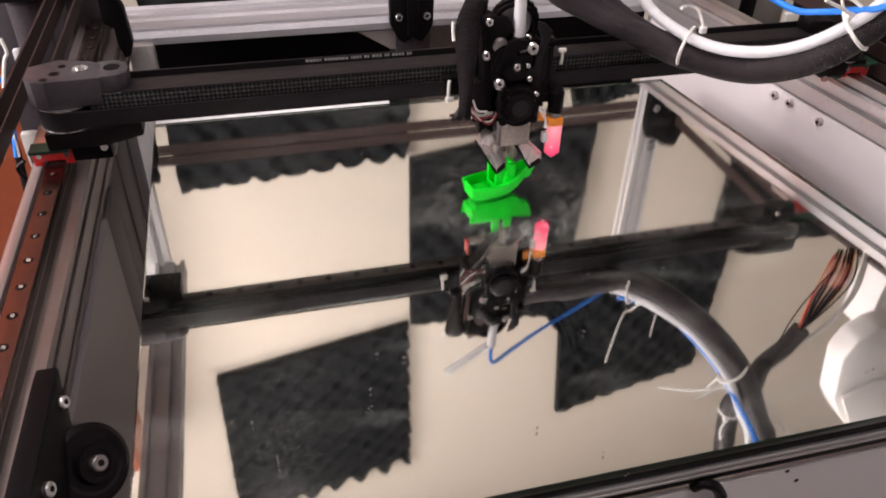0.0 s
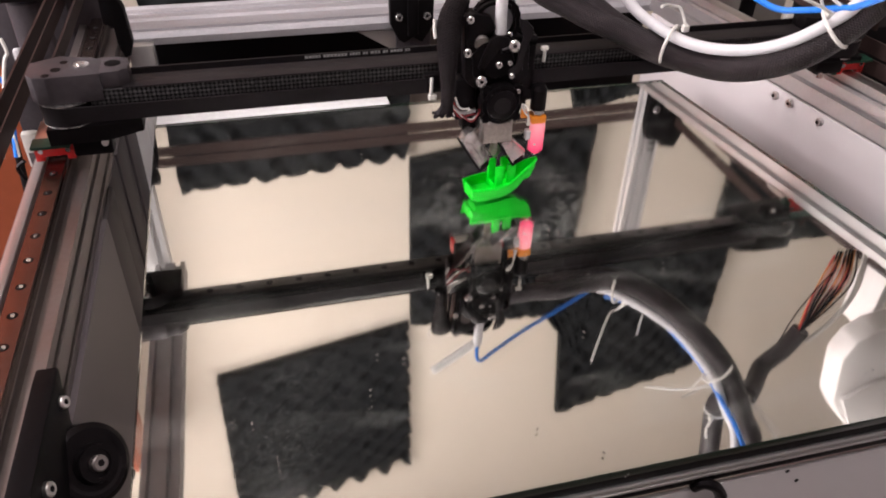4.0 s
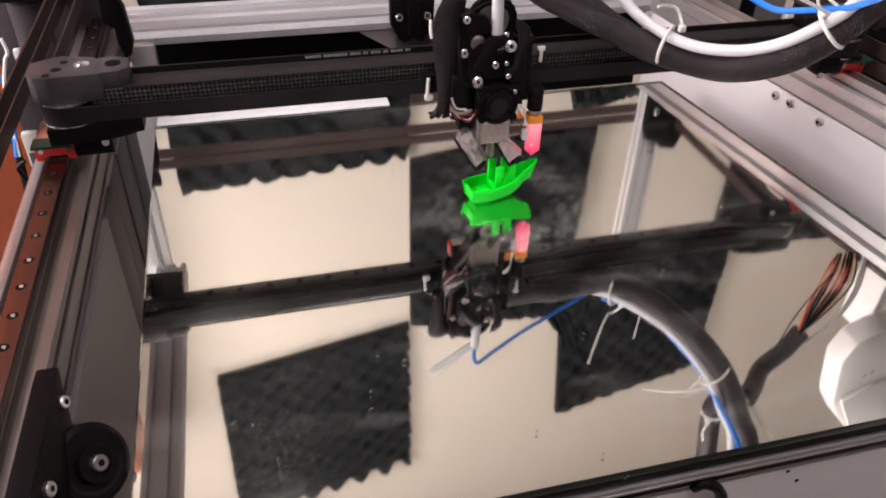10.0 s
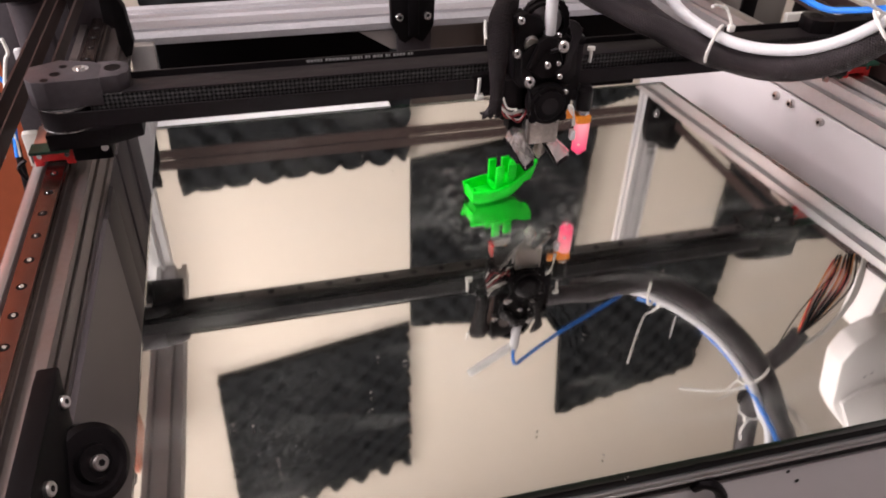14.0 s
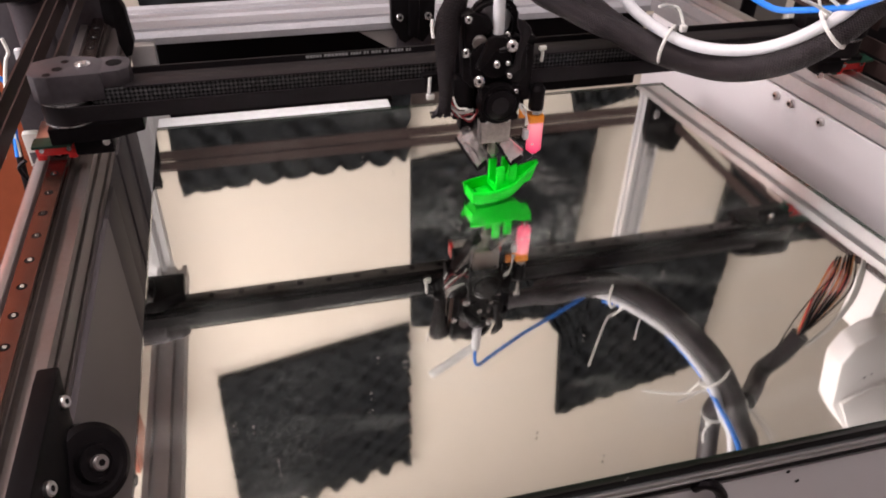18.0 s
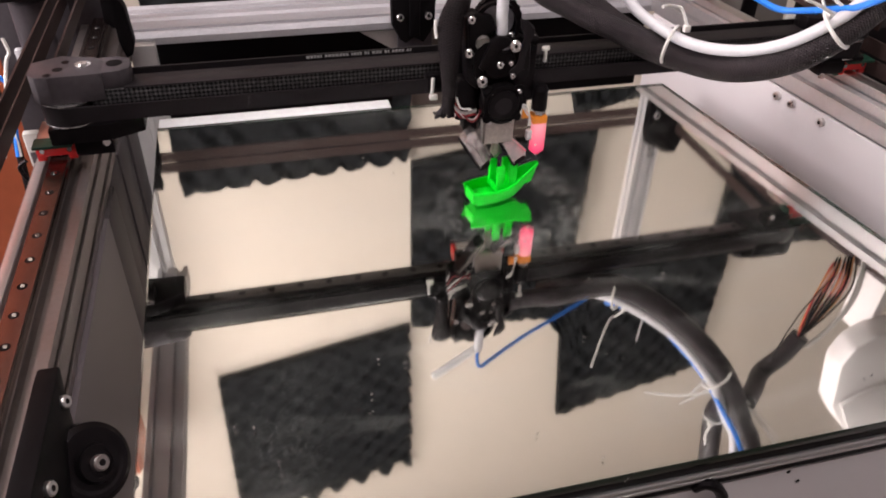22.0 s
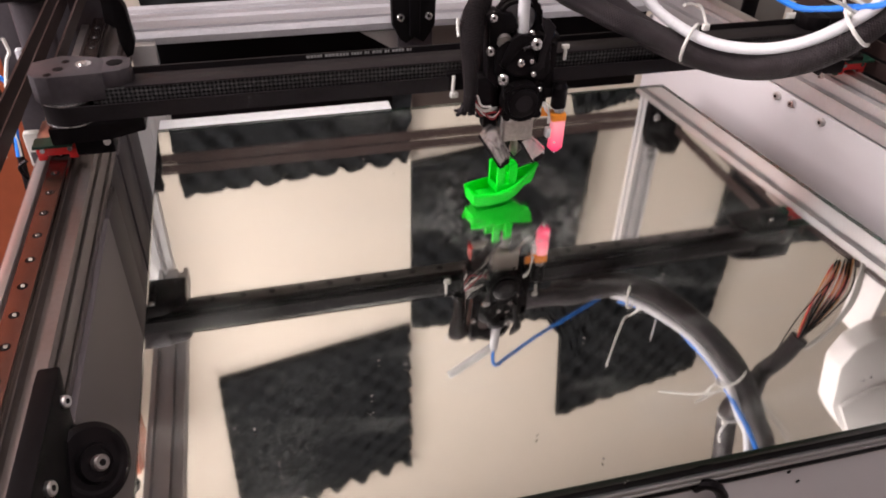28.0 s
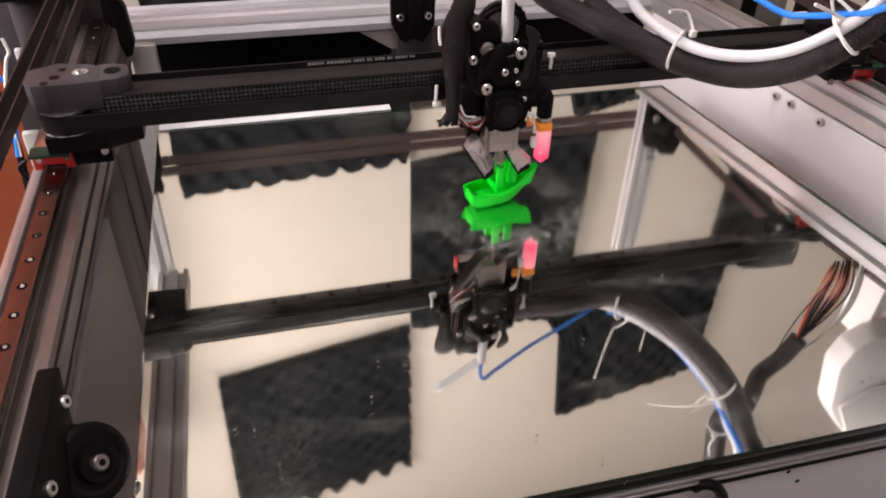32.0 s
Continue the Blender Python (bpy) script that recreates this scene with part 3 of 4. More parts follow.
EDGE = [(-88 - BX, 222 - BY), (476 - BX, 222 - BY), (416 - BX, 672 - BY), (-94 - BX, 672 - BY)]
GREENEDGE = mat("dark_green_glass_edge", (0.006, 0.016, 0.009), 0.12, grain=0.2, scale=200)
pane = part("glass", prism(B(), EDGE, "z", -3.6, 0), GLASS, bed, "clear glass with a greenish edge", False)
pane.visible_shadow = False
pane.data.materials.append(GREENEDGE)
for face in pane.data.polygons:
    face.material_index = 1 if abs(face.normal.z) < 0.5 else 0
part("mirror", prism(B(), EDGE, "z", -5.6, -3.8), MIRROR, bed, "mirror under the glass, smudged", False)
part("support_plate", box(B(), -80 - BX, 470 - BX, 223 - BY, 240 - BY, -14, -5.8, 0.4), BLACKMATT, bed, "black plate under the mirror")
part("glass_edge", box(B(), -80 - BX, 479 - BX, 221.4 - BY, 221.9 - BY, -5.4, -0.1, 0.1), GREENEDGE, bed, "dark green ground edge of the glass")
part("glass_edge", prism(B(), [(476.1 - BX, 222 - BY), (476.9 - BX, 222 - BY), (416.9 - BX, 672 - BY), (416.1 - BX, 672 - BY)], "z", -5.5, -0.2), GREENEDGE, bed, "dark green ground edge of the glass", False)
part("glass_rim", prism(B(), [(477 - BX, 222 - BY), (479.4 - BX, 222 - BY), (419.4 - BX, 672 - BY), (417 - BX, 672 - BY)], "z", -5.2, -1.6, 0.3), POSTALU, bed, "pale rim beside the glass", False)
part("rear_edge_strip", box(B(), -93 - BX, 125 - BX, 672.2 - BY, 690 - BY, -7.4, 0.2, 0.8), REARALU, bed, "brushed aluminium strip along the rear edge")
part("front_edge_trim", prism(B(), [(y - BY, z) for y, z in ((221.5, -14.2), (220.8, -15), (220.8, -16.6), (223.4, -17.4), (223.4, -18.2), (220.8, -19), (220.8, -20.8), (222, -21.4), (240, -21.4), (240, -14.2))], "x", -80 - BX, 470 - BX), ALU, bed, "slotted aluminium trim under the front edge", False)
part("lower_trim", box(B(), -80 - BX, 470 - BX, 222.5 - BY, 240 - BY, -28, -21.6, 0.4), BLACKMATT, bed, "black lower edge")
# added plate, unseen, that stops light bouncing up onto the side panel
part("gap_light_block", prism(B(), [(400 - BX, 235 - BY), (505 - BX, 235 - BY), (440 - BX, 668 - BY), (400 - BX, 668 - BY)], "z", -62, -58), BLACKMATT, bed, "added unseen black plate keeping bounced light out of the gap", False)
part("bed_profile", prism(B(), [(p + 660 - BY, q - 16) for p, q in slot_outline(20, 20, 1, 1)], "x", -80 - BX, 405 - BX), DARKALU, bed, "", False)
for x in (-70, 400):
    part("bed_profile", prism(B(), [(p + x - BX, q - 16) for p, q in slot_outline(20, 20, 1, 1)], "y", 247 - BY, 649 - BY), DARKALU, bed, "", False)

# ---- the printed boat ----
boat = thing("toy_boat", (181, 497, 0.05), "bright green printed toy boat, half finished, on the glass bed", "toy boat")
STATIONS = ((-29, -23.5, 9.6, 6.0, 14.6, 0), (-20, -17, 12.0, 7, 14.4, 0), (-9, -8, 12.9, 7.2, 14.4, 0), (1, 0, 12.0, 6.4, 15, 0), (7, 5.5, 10.4, 5.2, 16.4, 0), (13, 10.5, 8.2, 3.6, 18.6, 0.8), (20, 16, 6.4, 2.6, 22, 4.0), (27, 22, 4.2, 1.6, 25, 10), (32, 28.5, 1.4, 0.8, 27, 18.0))


def hull():
    bm, rings = B(), []
    for xt, xb, wt, wb, h, low in STATIONS:
        ring = []
        ti_, deck = max(wt - 1.7, 0.25), 5.5 if xt < 3 else max(11.0, low + 1)
        sec = [(xb, -wb, low), (xb + (xt - xb) * 0.45, -(wb + (wt - wb) * 0.62), low + (h - low) * 0.4), (xt * 0.985, -wt * 0.97, h - 2.6), (xt, -wt - 0.25, h - 2.2), (xt, -wt, h - 0.4), (xt, -wt + 0.3, h), (xt, -ti_ - 0.2, h), (xt, -ti_, h - 0.8), (xt * 0.97, -ti_ * 0.97, deck)]
        full = sec + [(x, -y, z) for x, y, z in sec[::-1]]
        ring = [bm.verts.new(p) for p in full]
        rings.append(ring)
    n = len(rings[0])
    for a, b in zip(rings, rings[1:]):
        for k in range(n):
            bm.faces.new((a[k], b[k], b[(k + 1) % n], a[(k + 1) % n]))
    bm.faces.new(rings[0]), bm.faces.new(rings[-1][::-1])
    return bm


part("hull", hull(), PRINT, boat)
part("stern_wall", box(B(), -27.6, -25.6, -8, 8, 3, 12.4, 0.3), PRINT, boat)
part("cargo_box", box(B(), -21, -11, -5, 5, 5, 9.4, 0.4), PRINT, boat)
# the cabin's walls, which grow out of the deck as the print goes on
cabin = part("cabin", box(B(), 6.5, 10.5, -6.4, 6.4, 12, 22, 0.4), PRINT, boat)
for x, y, w in ((-8, -8.4, 6.4), (3, -7.6, 6.8), (-8, 5.4, 6.4), (3, 4.6, 6.8)):
    part("pillar", box(B(), x, x + w, y, y + 3, 12, 35.1, 0.5), PRINT, cabin)
part("pillar", box(B(), 8.2, 10.6, -3, 3, 17, 34.9, 0.4), PRINT, cabin)
for y in (-7.2, 5.2):
    part("side_wall", box(B(), -4, 7, y, y + 2, 12, 18.5, 0.4), PRINT, cabin)
part("stern_rail", box(B(), -7.6, -5.6, -6, 6, 12, 17.5, 0.4), PRINT, cabin)

# ---- the moving gantry: belt-driven crossbeam on two carriages ----
gantry = thing("gantry", (180, 501.2, 100), "carbon-fibre crossbeam with belts and printed pulley blocks", "gantry")
GX, GY, GZ = 180, 501.2, 100


def gpart(name, bm, material, label="", smooth=True):
    bmesh.ops.translate(bm, vec=(-GX, -GY, -GZ), verts=bm.verts)
    return part(name, bm, material, gantry, label, smooth)


CARBON = mat("carbon_weave", (0.02, 0.02, 0.021), 0.3)


def carbon_nodes():
    t = CARBON.node_tree
    b = t.nodes["Principled BSDF"]
    co, ch, mp = t.nodes.new("ShaderNodeTexCoord"), t.nodes.new("ShaderNodeTexChecker"), t.nodes.new("ShaderNodeMapping")
    mp.inputs["Rotation"].default_value = (0, radians(45), 0)
    ch.inputs["Scale"].default_value = 470
    ch.inputs["Color1"].default_value, ch.inputs["Color2"].default_value = (0.0015, 0.0015, 0.002, 1), (1, 0.93, 0.95, 1)
    t.links.new(co.outputs["Object"], mp.inputs["Vector"])
    t.links.new(mp.outputs[0], ch.inputs["Vector"])
    glint, far, mix = t.nodes.new("ShaderNodeTexNoise"), t.nodes.new("ShaderNodeMapRange"), t.nodes.new("ShaderNodeVectorMath")
    glint.inputs["Scale"].default_value, glint.inputs["Detail"].default_value = 420, 2
    far.inputs["From Min"].default_value, far.inputs["From Max"].default_value = 0.35, 0.68
    far.inputs["To Min"].default_value, far.inputs["To Max"].default_value = 0.025, 0.075
    mix.operation = "SCALE"
    t.links.new(co.outputs["Object"], glint.inputs["Vector"])
    t.links.new(glint.outputs["Fac"], far.inputs["Value"])
    t.links.new(ch.outputs["Color"], mix.inputs[0])
    t.links.new(far.outputs[0], mix.inputs["Scale"])
    t.links.new(mix.outputs[0], b.inputs["Base Color"])
    b.inputs["Specular IOR Level"].default_value = 0.25


carbon_nodes()
gpart("beam", box(B(), -110, 480, 517, 537, 86, 106, 0.8), CARBON, "black woven carbon tube")
gpart("beam_cover", box(B(), -88, 468, 516.6, 537.4, 106.2, 107, 0.3), BLACKSOFT, "smooth dark strip on the beam")
# shade on this rail is put into its dark steel colour
gpart("beam_rail", box(B(), -95, 465, 521, 533, 80.8, 86, 0.6), mat("shaded_rail_steel", (0.11, 0.1, 0.1), 0.35, 1.0, grain=0.1, scale=300), "steel guide rail under the beam")
gpart("front_belt", box(B(), -127, 489, 511.6, 513, 85.6, 97), BLACKSOFT, "flat black toothed belt")
gpart("back_belt", box(B(), -110, 480, 543.5, 545, 99, 109), BLACKSOFT, "flat black toothed belt with worn white marks")
for sx, x, dz in ((1, -143, 0), (-1, 507, 10)):
    def at(*pts):
        return [(x + sx * p, q) for p, q in pts]
    bm = prism(B(), at((-4, 543), (-4, 524), (1, 517), (9, 515.5), (27, 516), (43, 517), (43, 540), (36, 546), (14, 552)), "z", 98.5, 118, 0.6)
    prism(bm, at((40, 517.8), (54, 519.4), (60, 524), (61, 532), (59, 541), (52, 545), (40, 545)), "z", 106, 117.9, 0.6)
    block = gpart("pulley_block", bm, GREYPRINT if sx > 0 else BLACK, "dark grey printed pulley block")
    for px_, py_, r in ((50, 533, 5.4), (14.5, 528, 3.4), (9, 519.5, 2.6), (18, 540, 2.6)):
        bm = rod(B(), (x + sx * px_, py_, 117.6), (x + sx * px_, py_, 118.15), r, 20)
        bmesh.ops.translate(bm, vec=(-GX, -GY, -GZ), verts=bm.verts)
        part("hole", bm, BLACKMATT, block)
    bm = rod(B(), (x + sx * 30, 533.5, 118), (x + sx * 30, 533.5, 118.6), 5.2, 24)
    bmesh.ops.translate(bm, vec=(-GX, -GY, -GZ), verts=bm.verts)
    w = part("washer", bm, CHROME, block)
    bm = rod(B(), (x + sx * 30, 533.5, 118.6), (x + sx * 30, 533.5, 119.6), 2.8, 16)
    bmesh.ops.translate(bm, vec=(-GX, -GY, -GZ), verts=bm.verts)
    part("bolt", bm, STEEL, w)
    idler = gpart("idler", rod(B(), (x + sx * 16, 531, 82.5), (x + sx * 16, 531, 97.5), 18.4, 40), BLACKSOFT, "belt-wrapped idler pulley")
    for z in (82, 97.2):
        bm = rod(B(), (x + sx * 16, 531, z), (x + sx * 16, 531, z + 0.9), 18.9, 40)
        bmesh.ops.translate(bm, vec=(-GX, -GY, -GZ), verts=bm.verts)
        part("flange", bm, CHROME, idler)
    gpart("carriage_plate", prism(B(), at((1, 512), (40, 514), (62, 524), (62, 548), (1, 552)), "z", 69.5 + dz, 82 + dz * 0.2, 1.0), BLACK)
    gpart("carriage", box(B(), x - 13.5, x + 13.5, 527, 560, 54.6 + dz, 66.5 + dz * 0.3, 0.8), STEEL)
    bm = B()
    box(bm, x - 13.2, x + 13.2, 521.5, 527, 57.2 + dz, 66.6 + dz, 0.8)
    box(bm, x - 13.2, x - 7.4, 521.5, 527, 54 + dz, 58.5 + dz, 0.5)
    box(bm, x + 7.4, x + 13.2, 521.5, 527, 54 + dz, 58.5 + dz, 0.5)
    seal = gpart("carriage_seal", bm, RED, "red plastic end seal")
    gpart("carriage_cap", box(B(), x - 13, x + 13, 513.5, 527, 67 + dz, 69.3 + dz, 0.4), GREENPL, "dark green plastic end cap")
    if sx < 0:
        gpart("carriage_end", box(B(), x - 18, x - 13.6, 520, 530, 54 + dz, 66.5 + dz, 0.8), GREENPL, "dark green plastic end cap")
    for q in (-9, 9):
        bm = rod(B(), (x + q, 521.5, 62 + dz), (x + q, 520.6, 62 + dz), 1.8, 12)
        bmesh.ops.translate(bm, vec=(-GX, -GY, -GZ), verts=bm.verts)
        part("seal_screw", bm, CHROME, seal)
    gpart("side_latch", box(B(), *sorted((x + sx * 14, x + sx * 40)), 516, 530, 58 + dz, 69 + dz, 1.5), BLACK)
    gpart("latch_screw", rod(B(), (x + sx * 36, 515.8, 67.5), (x + sx * 36, 513.6, 68.6), 2.6, 14), CHROME)
for k in range(22):
    gpart("rail_screw", rod(B(), (-85 + 25 * k, 527, 80.7), (-85 + 25 * k, 527, 81.1), 3, 12), BLACK)
mark_at = 38.0
for width in (4, 3, 3, 3, 2, 0, 3, 4, 3, 4, 3, 3, 3, 0, 2, 3, 3, 2, 0, 3, 2, 0, 4, 3, 3, 0, 3, 2, 0, 3, 3, 3, 3, 0, 3, 2):
    if width:
        gpart("belt_mark", box(B(), mark_at, mark_at + width * 0.62, 543.2, 543.5, 106.2, 108.2), GREYMARK)
    mark_at += width * 0.62 + 0.55 if width else 1.6

# ---- print head ----
LOOM = mat("braided_sleeving", (0.012, 0.0115, 0.012), 0.45, spec=0.35)


def braid(m, strands, pitch, light):
    """Threads that wind both ways round a sleeve, with relief. pitch: millimetres from thread to thread along it."""
    t = m.node_tree
    b = t.nodes["Principled BSDF"]

    def calc(op, x, y=None):
        nd = t.nodes.new("ShaderNodeMath")
        nd.operation = op
        for k, v in enumerate((x, y)):
            if isinstance(v, (int, float)):
                nd.inputs[k].default_value = v
            elif v is not None:
                t.links.new(v, nd.inputs[k])
        return nd.outputs[0]
    co, sp = t.nodes.new("ShaderNodeTexCoord"), t.nodes.new("ShaderNodeSeparateXYZ")
    t.links.new(co.outputs["UV"], sp.inputs[0])
    patch = t.nodes.new("ShaderNodeTexNoise")
    patch.inputs["Scale"].default_value = 60
    t.links.new(co.outputs["Object"], patch.inputs["Vector"])
    u, v = calc("MULTIPLY", sp.outputs["X"], strands * 2 * math.pi), calc("MULTIPLY", sp.outputs["Y"], 2 * math.pi / pitch)
    one, two = calc("SINE", calc("ADD", u, v)), calc("SINE", calc("SUBTRACT", u, v))
    height = calc("MAXIMUM", one, two)
    ramp = t.nodes.new("ShaderNodeMapRange")
    ramp.inputs["From Min"].default_value, ramp.inputs["From Max"].default_value = 0.45, 1.0
    ramp.inputs["To Min"].default_value = 0.003
    t.links.new(calc("MULTIPLY", patch.outputs["Fac"], light * 2), ramp.inputs["To Max"])
    t.links.new(height, ramp.inputs["Value"])
    tint = t.nodes.new("ShaderNodeVectorMath")
    tint.operation = "SCALE"
    tint.inputs[0].default_value = (1.0, 0.8, 0.84)
    t.links.new(ramp.outputs[0], tint.inputs["Scale"])
    t.links.new(tint.outputs[0], b.inputs["Base Color"])
    bp = t.nodes.new("ShaderNodeBump")
    bp.inputs["Strength"].default_value, bp.inputs["Distance"].default_value = 0.7, 0.0005
    t.links.new(height, bp.inputs["Height"])
    t.links.new(bp.outputs[0], b.inputs["Normal"])


braid(LOOM, 18, 1.9, 0.045)

PINK = mat("pink_lit_plastic", (0.9, 0.16, 0.26), 0.35)
PINK.node_tree.nodes["Principled BSDF"].inputs["Emission Color"].default_value = (1.0, 0.06, 0.14, 1)
PINK.node_tree.nodes["Principled BSDF"].inputs["Emission Strength"].default_value = 0.6


def pink_fade():
    """The probe's glow is put into its colour: pale pink above, deep pink below."""
    t = PINK.node_tree
    b, co, sp, mr, rp = t.nodes["Principled BSDF"], t.nodes.new("ShaderNodeTexCoord"), t.nodes.new("ShaderNodeSeparateXYZ"), t.nodes.new("ShaderNodeMapRange"), t.nodes.new("ShaderNodeValToRGB")
    mr.inputs["From Min"].default_value, mr.inputs["From Max"].default_value = -0.027, 0.0
    rp.color_ramp.elements[0].color, rp.color_ramp.elements[1].color = (0.95, 0.03, 0.15, 1), (0.95, 0.36, 0.4, 1)
    t.links.new(co.outputs["Object"], sp.inputs[0])
    t.links.new(sp.outputs["Z"], mr.inputs["Value"])
    t.links.new(mr.outputs[0], rp.inputs["Fac"])
    t.links.new(rp.outputs["Color"], b.inputs["Base Color"])
    t.links.new(rp.outputs["Color"], b.inputs["Emission Color"])


pink_fade()

HX, HY, HZ = 219.2, 501.2, 0.0
head = thing("extruder_assembly", (HX, HY, 60), "black direct-drive print head with fan, nozzle and probe", "print head")


def hpart(name, bm, material, label="", smooth=True, parent=None):
    """A part of the head; x from the probe, y from the probe, z from the bed."""
    bmesh.ops.translate(bm, vec=(0, 0, -60), verts=bm.verts)
    return part(name, bm, material, parent or head, label, smooth)


hpart("backplate", box(B(), -60, -3, 9, 14, 66, 132, 1.5), BLACK)
hpart("rail_carriage", box(B(), -50, -10, 18, 36, 64, 77.5, 1), STEEL, "steel carriage under the beam")
for x in (-51.5, -9.5):
    hpart("carriage_seal", box(B(), x - 1.5, x + 1.5, 18.5, 35.5, 65, 77, 0.5), RED, "red plastic end seal")
body = hpart("extruder_body", prism(B(), [(-57, 99), (-50, 92), (-14, 92), (-8, 100), (-9, 124), (-17, 130), (-49, 130), (-51, 150), (-60, 147)], "y", -3, 9, 1.6), BLACK, "black printed extruder body")


def on_body(name, bm, material, label=""):
    return hpart(name, bm, material, label, True, body)


on_body("face_plate", prism(B(), [(-52, 103), (-44, 95), (-18, 95), (-14, 104), (-16, 124), (-26, 132), (-36, 133), (-46, 128), (-53, 120)], "y", -6.5, -3, 1.2), BLACK)
on_body("round_boss", rod(B(), (-34, -6.5, 113), (-34, -8.6, 113), 12.5, 36, 11.4), BLACK)
on_body("tube_socket", rod(B(), (-32, -2, 122), (-32, -2, 133), 7.5, 24, 6.2), BLACK)
on_body("feed_gear", rod(B(), (-46.5, -6.0, 127.5), (-46.5, -3, 128.5), 5.4, 24), DARKALU, "grey gear behind an oval opening")
on_body("tube_holder", prism(B(), [(-42, 131), (-36, 134), (-28, 132), (-25, 128), (-35, 123), (-41, 115), (-46, 108), (-50, 111), (-46, 121)], "y", -10.2, -6.6, 1.2), BLACK, "black tube holder")
on_body("upper_housing", prism(B(), [(-57, 124), (-52, 125.5), (-45, 132.5), (-41, 133), (-36, 137), (-40, 146), (-52, 149.5), (-58, 148)], "y", -4.5, 2.6, 1.2), BLACK)
on_body("holder_arm", pipe(B(), [(-33, -9.5, 123), (-28, -9.5, 124), (-24, -9, 127.5)], 2.0, 10), BLACK)
hpart("large_gear", ring(B(), (-34, 140), 12.5, 18, 3, 8), BLACK, "large black gear ring")
hpart("gear_disc", rod(B(), (-33, 4, 138.5), (-33, 7.5, 138.5), 14.6, 40), BARALU, "dull metal disc")
hpart("gear_guard", ring(B(), (-36, 138), 15, 17.6, -1, 3.2), BLACK, "black guard round the gear")
for k in range(24):
    a = k * math.pi / 12
    hpart("gear_tooth", box(B(), -34 + 17.6 * math.cos(a) - 0.9, -34 + 17.6 * math.cos(a) + 0.9, 3.4, 7.6, 140 + 17.6 * math.sin(a) - 0.9, 140 + 17.6 * math.sin(a) + 0.9), BLACK)
lever = hpart("lever", prism(B(), [(-21, 145), (-15, 143), (-9.5, 137), (-11, 130), (-15, 118), (-15.5, 108), (-21, 103), (-27, 104), (-26, 108), (-20.5, 111), (-19.5, 120), (-17, 131), (-20, 139)], "y", -9.5, -6.6, 0.9), BLACKSOFT, "dark grey tension lever")
for x, y, z, r in ((-24, -9.8, 125.8, 4.7), (-46.8, -8.5, 100, 4.6), (-34, -8.8, 112, 2.9), (-57, -6, 121.5, 3.6), (-56, -6, 145.5, 3.0), (-26, -9.8, 113, 1.9), (-24, -9.8, 103, 2.2), (-19, -13, 92, 1.9), (-40, -13, 92, 1.7), (-26, -4, 132, 2.4), (-9, 1, 128, 2.4), (-5.5, 2, 126.5, 2.4)):
    r *= 0.88
    bm = rod(rod(B(), (x, y, z), (x, y - r * 0.4, z + r * 0.15), r, 20), (x, y - r * 0.4, z + r * 0.15), (x, y - r * 0.62, z + r * 0.22), r, 20, r * 0.66)
    s = hpart("screw", bm, CHROME)
    hpart("socket", rod(B(), (x, y - r * 0.5, z + r * 0.18), (x, y - r * 0.66, z + r * 0.235), r * 0.34, 6), BLACK, "", True, s)
# right-hand arm with the belt clamp
hpart("belt_clamp", box(B(), -12, -1.5, 2, 16, 84, 128, 2), BLACK)
hpart("clamp_nose", rod(B(), (-11, 1, 127), (-4, 1, 124.5), 3.6, 16), BLACK)
hpart("clamp_tie", pipe(B(), [(7.6, 9.5, 114), (8, 9.5, 109), (8, 10, 103.5)], 1.3, 8, 1.0, 3), MILKY, "white cable tie end")
hpart("clamp_buckle", box(B(), 4.6, 10.6, 8, 11, 112.6, 116, 0.8), MILKY)
hpart("belt_clamp", box(B(), -84, -64, 10.2, 20, 85, 100, 2), BLACK)
hpart("clamp_tie", pipe(B(), [(-79, 9, 98), (-79.5, 8.5, 90), (-80, 8, 84)], 1.3, 8, 1.0, 3), MILKY, "white cable tie end")
hpart("clamp_buckle", box(B(), -82, -75.5, 6, 10, 81, 85.5, 1.2), MILKY)
# part-cooling and heat-sink fan
fan = hpart("fan", rod(box(B(), -44, -17.5, -11, -2, 69, 96, 3.5), (-31, -12.6, 82.5), (-31, -3, 82.5), 15.6, 48), BLACK, "round black cooling fan")
hpart("fan_rim", ring(B(), (-31, 82.5), 12.6, 15.2, -14.2, -12.4), BLACK, "", True, fan)
hpart("fan_hub", rod(rod(B(), (-31, -12.7, 82.5), (-31, -14.8, 82.5), 11.6, 44), (-31, -14.8, 82.5), (-31, -15.8, 82.5), 11.6, 44, 9.6), BLACK, "", True, fan)
hpart("fan_label", rod(B(), (-31, -15.8, 82.5), (-31, -16.0, 82.5), 6.6, 32), BLACKSOFT, "", True, fan)
for x, z in ((-42.5, 94), (-19, 94), (-42.5, 71.5), (-19, 71.5)):
    hpart("fan_ear", rod(B(), (x, -11, z), (x, -13, z), 3.4, 20), BLACK, "", True, fan)
hpart("fan_wire", pipe(B(), [(-47, -9, 96), (-46, -12, 88), (-45, -12, 80), (-46, -10, 74)], 1.0, 8, 1.0, 5), BLACKSOFT, "thin dark fan wire", True, fan)
hpart("side_shroud", box(B(), -64, -47, -2, 12, 66, 100, 3), BLACK)
# hot end
block = hpart("heater_block", box(B(), -41.5, -18.5, -7, 9, 47, 68, 0.6), NICKEL, "bare metal heater block")
hpart("block_edge", box(B(), -44.5, -41.6, -5, 9, 47.5, 68, 0.5), CHROME, "bright block edge", True, block)
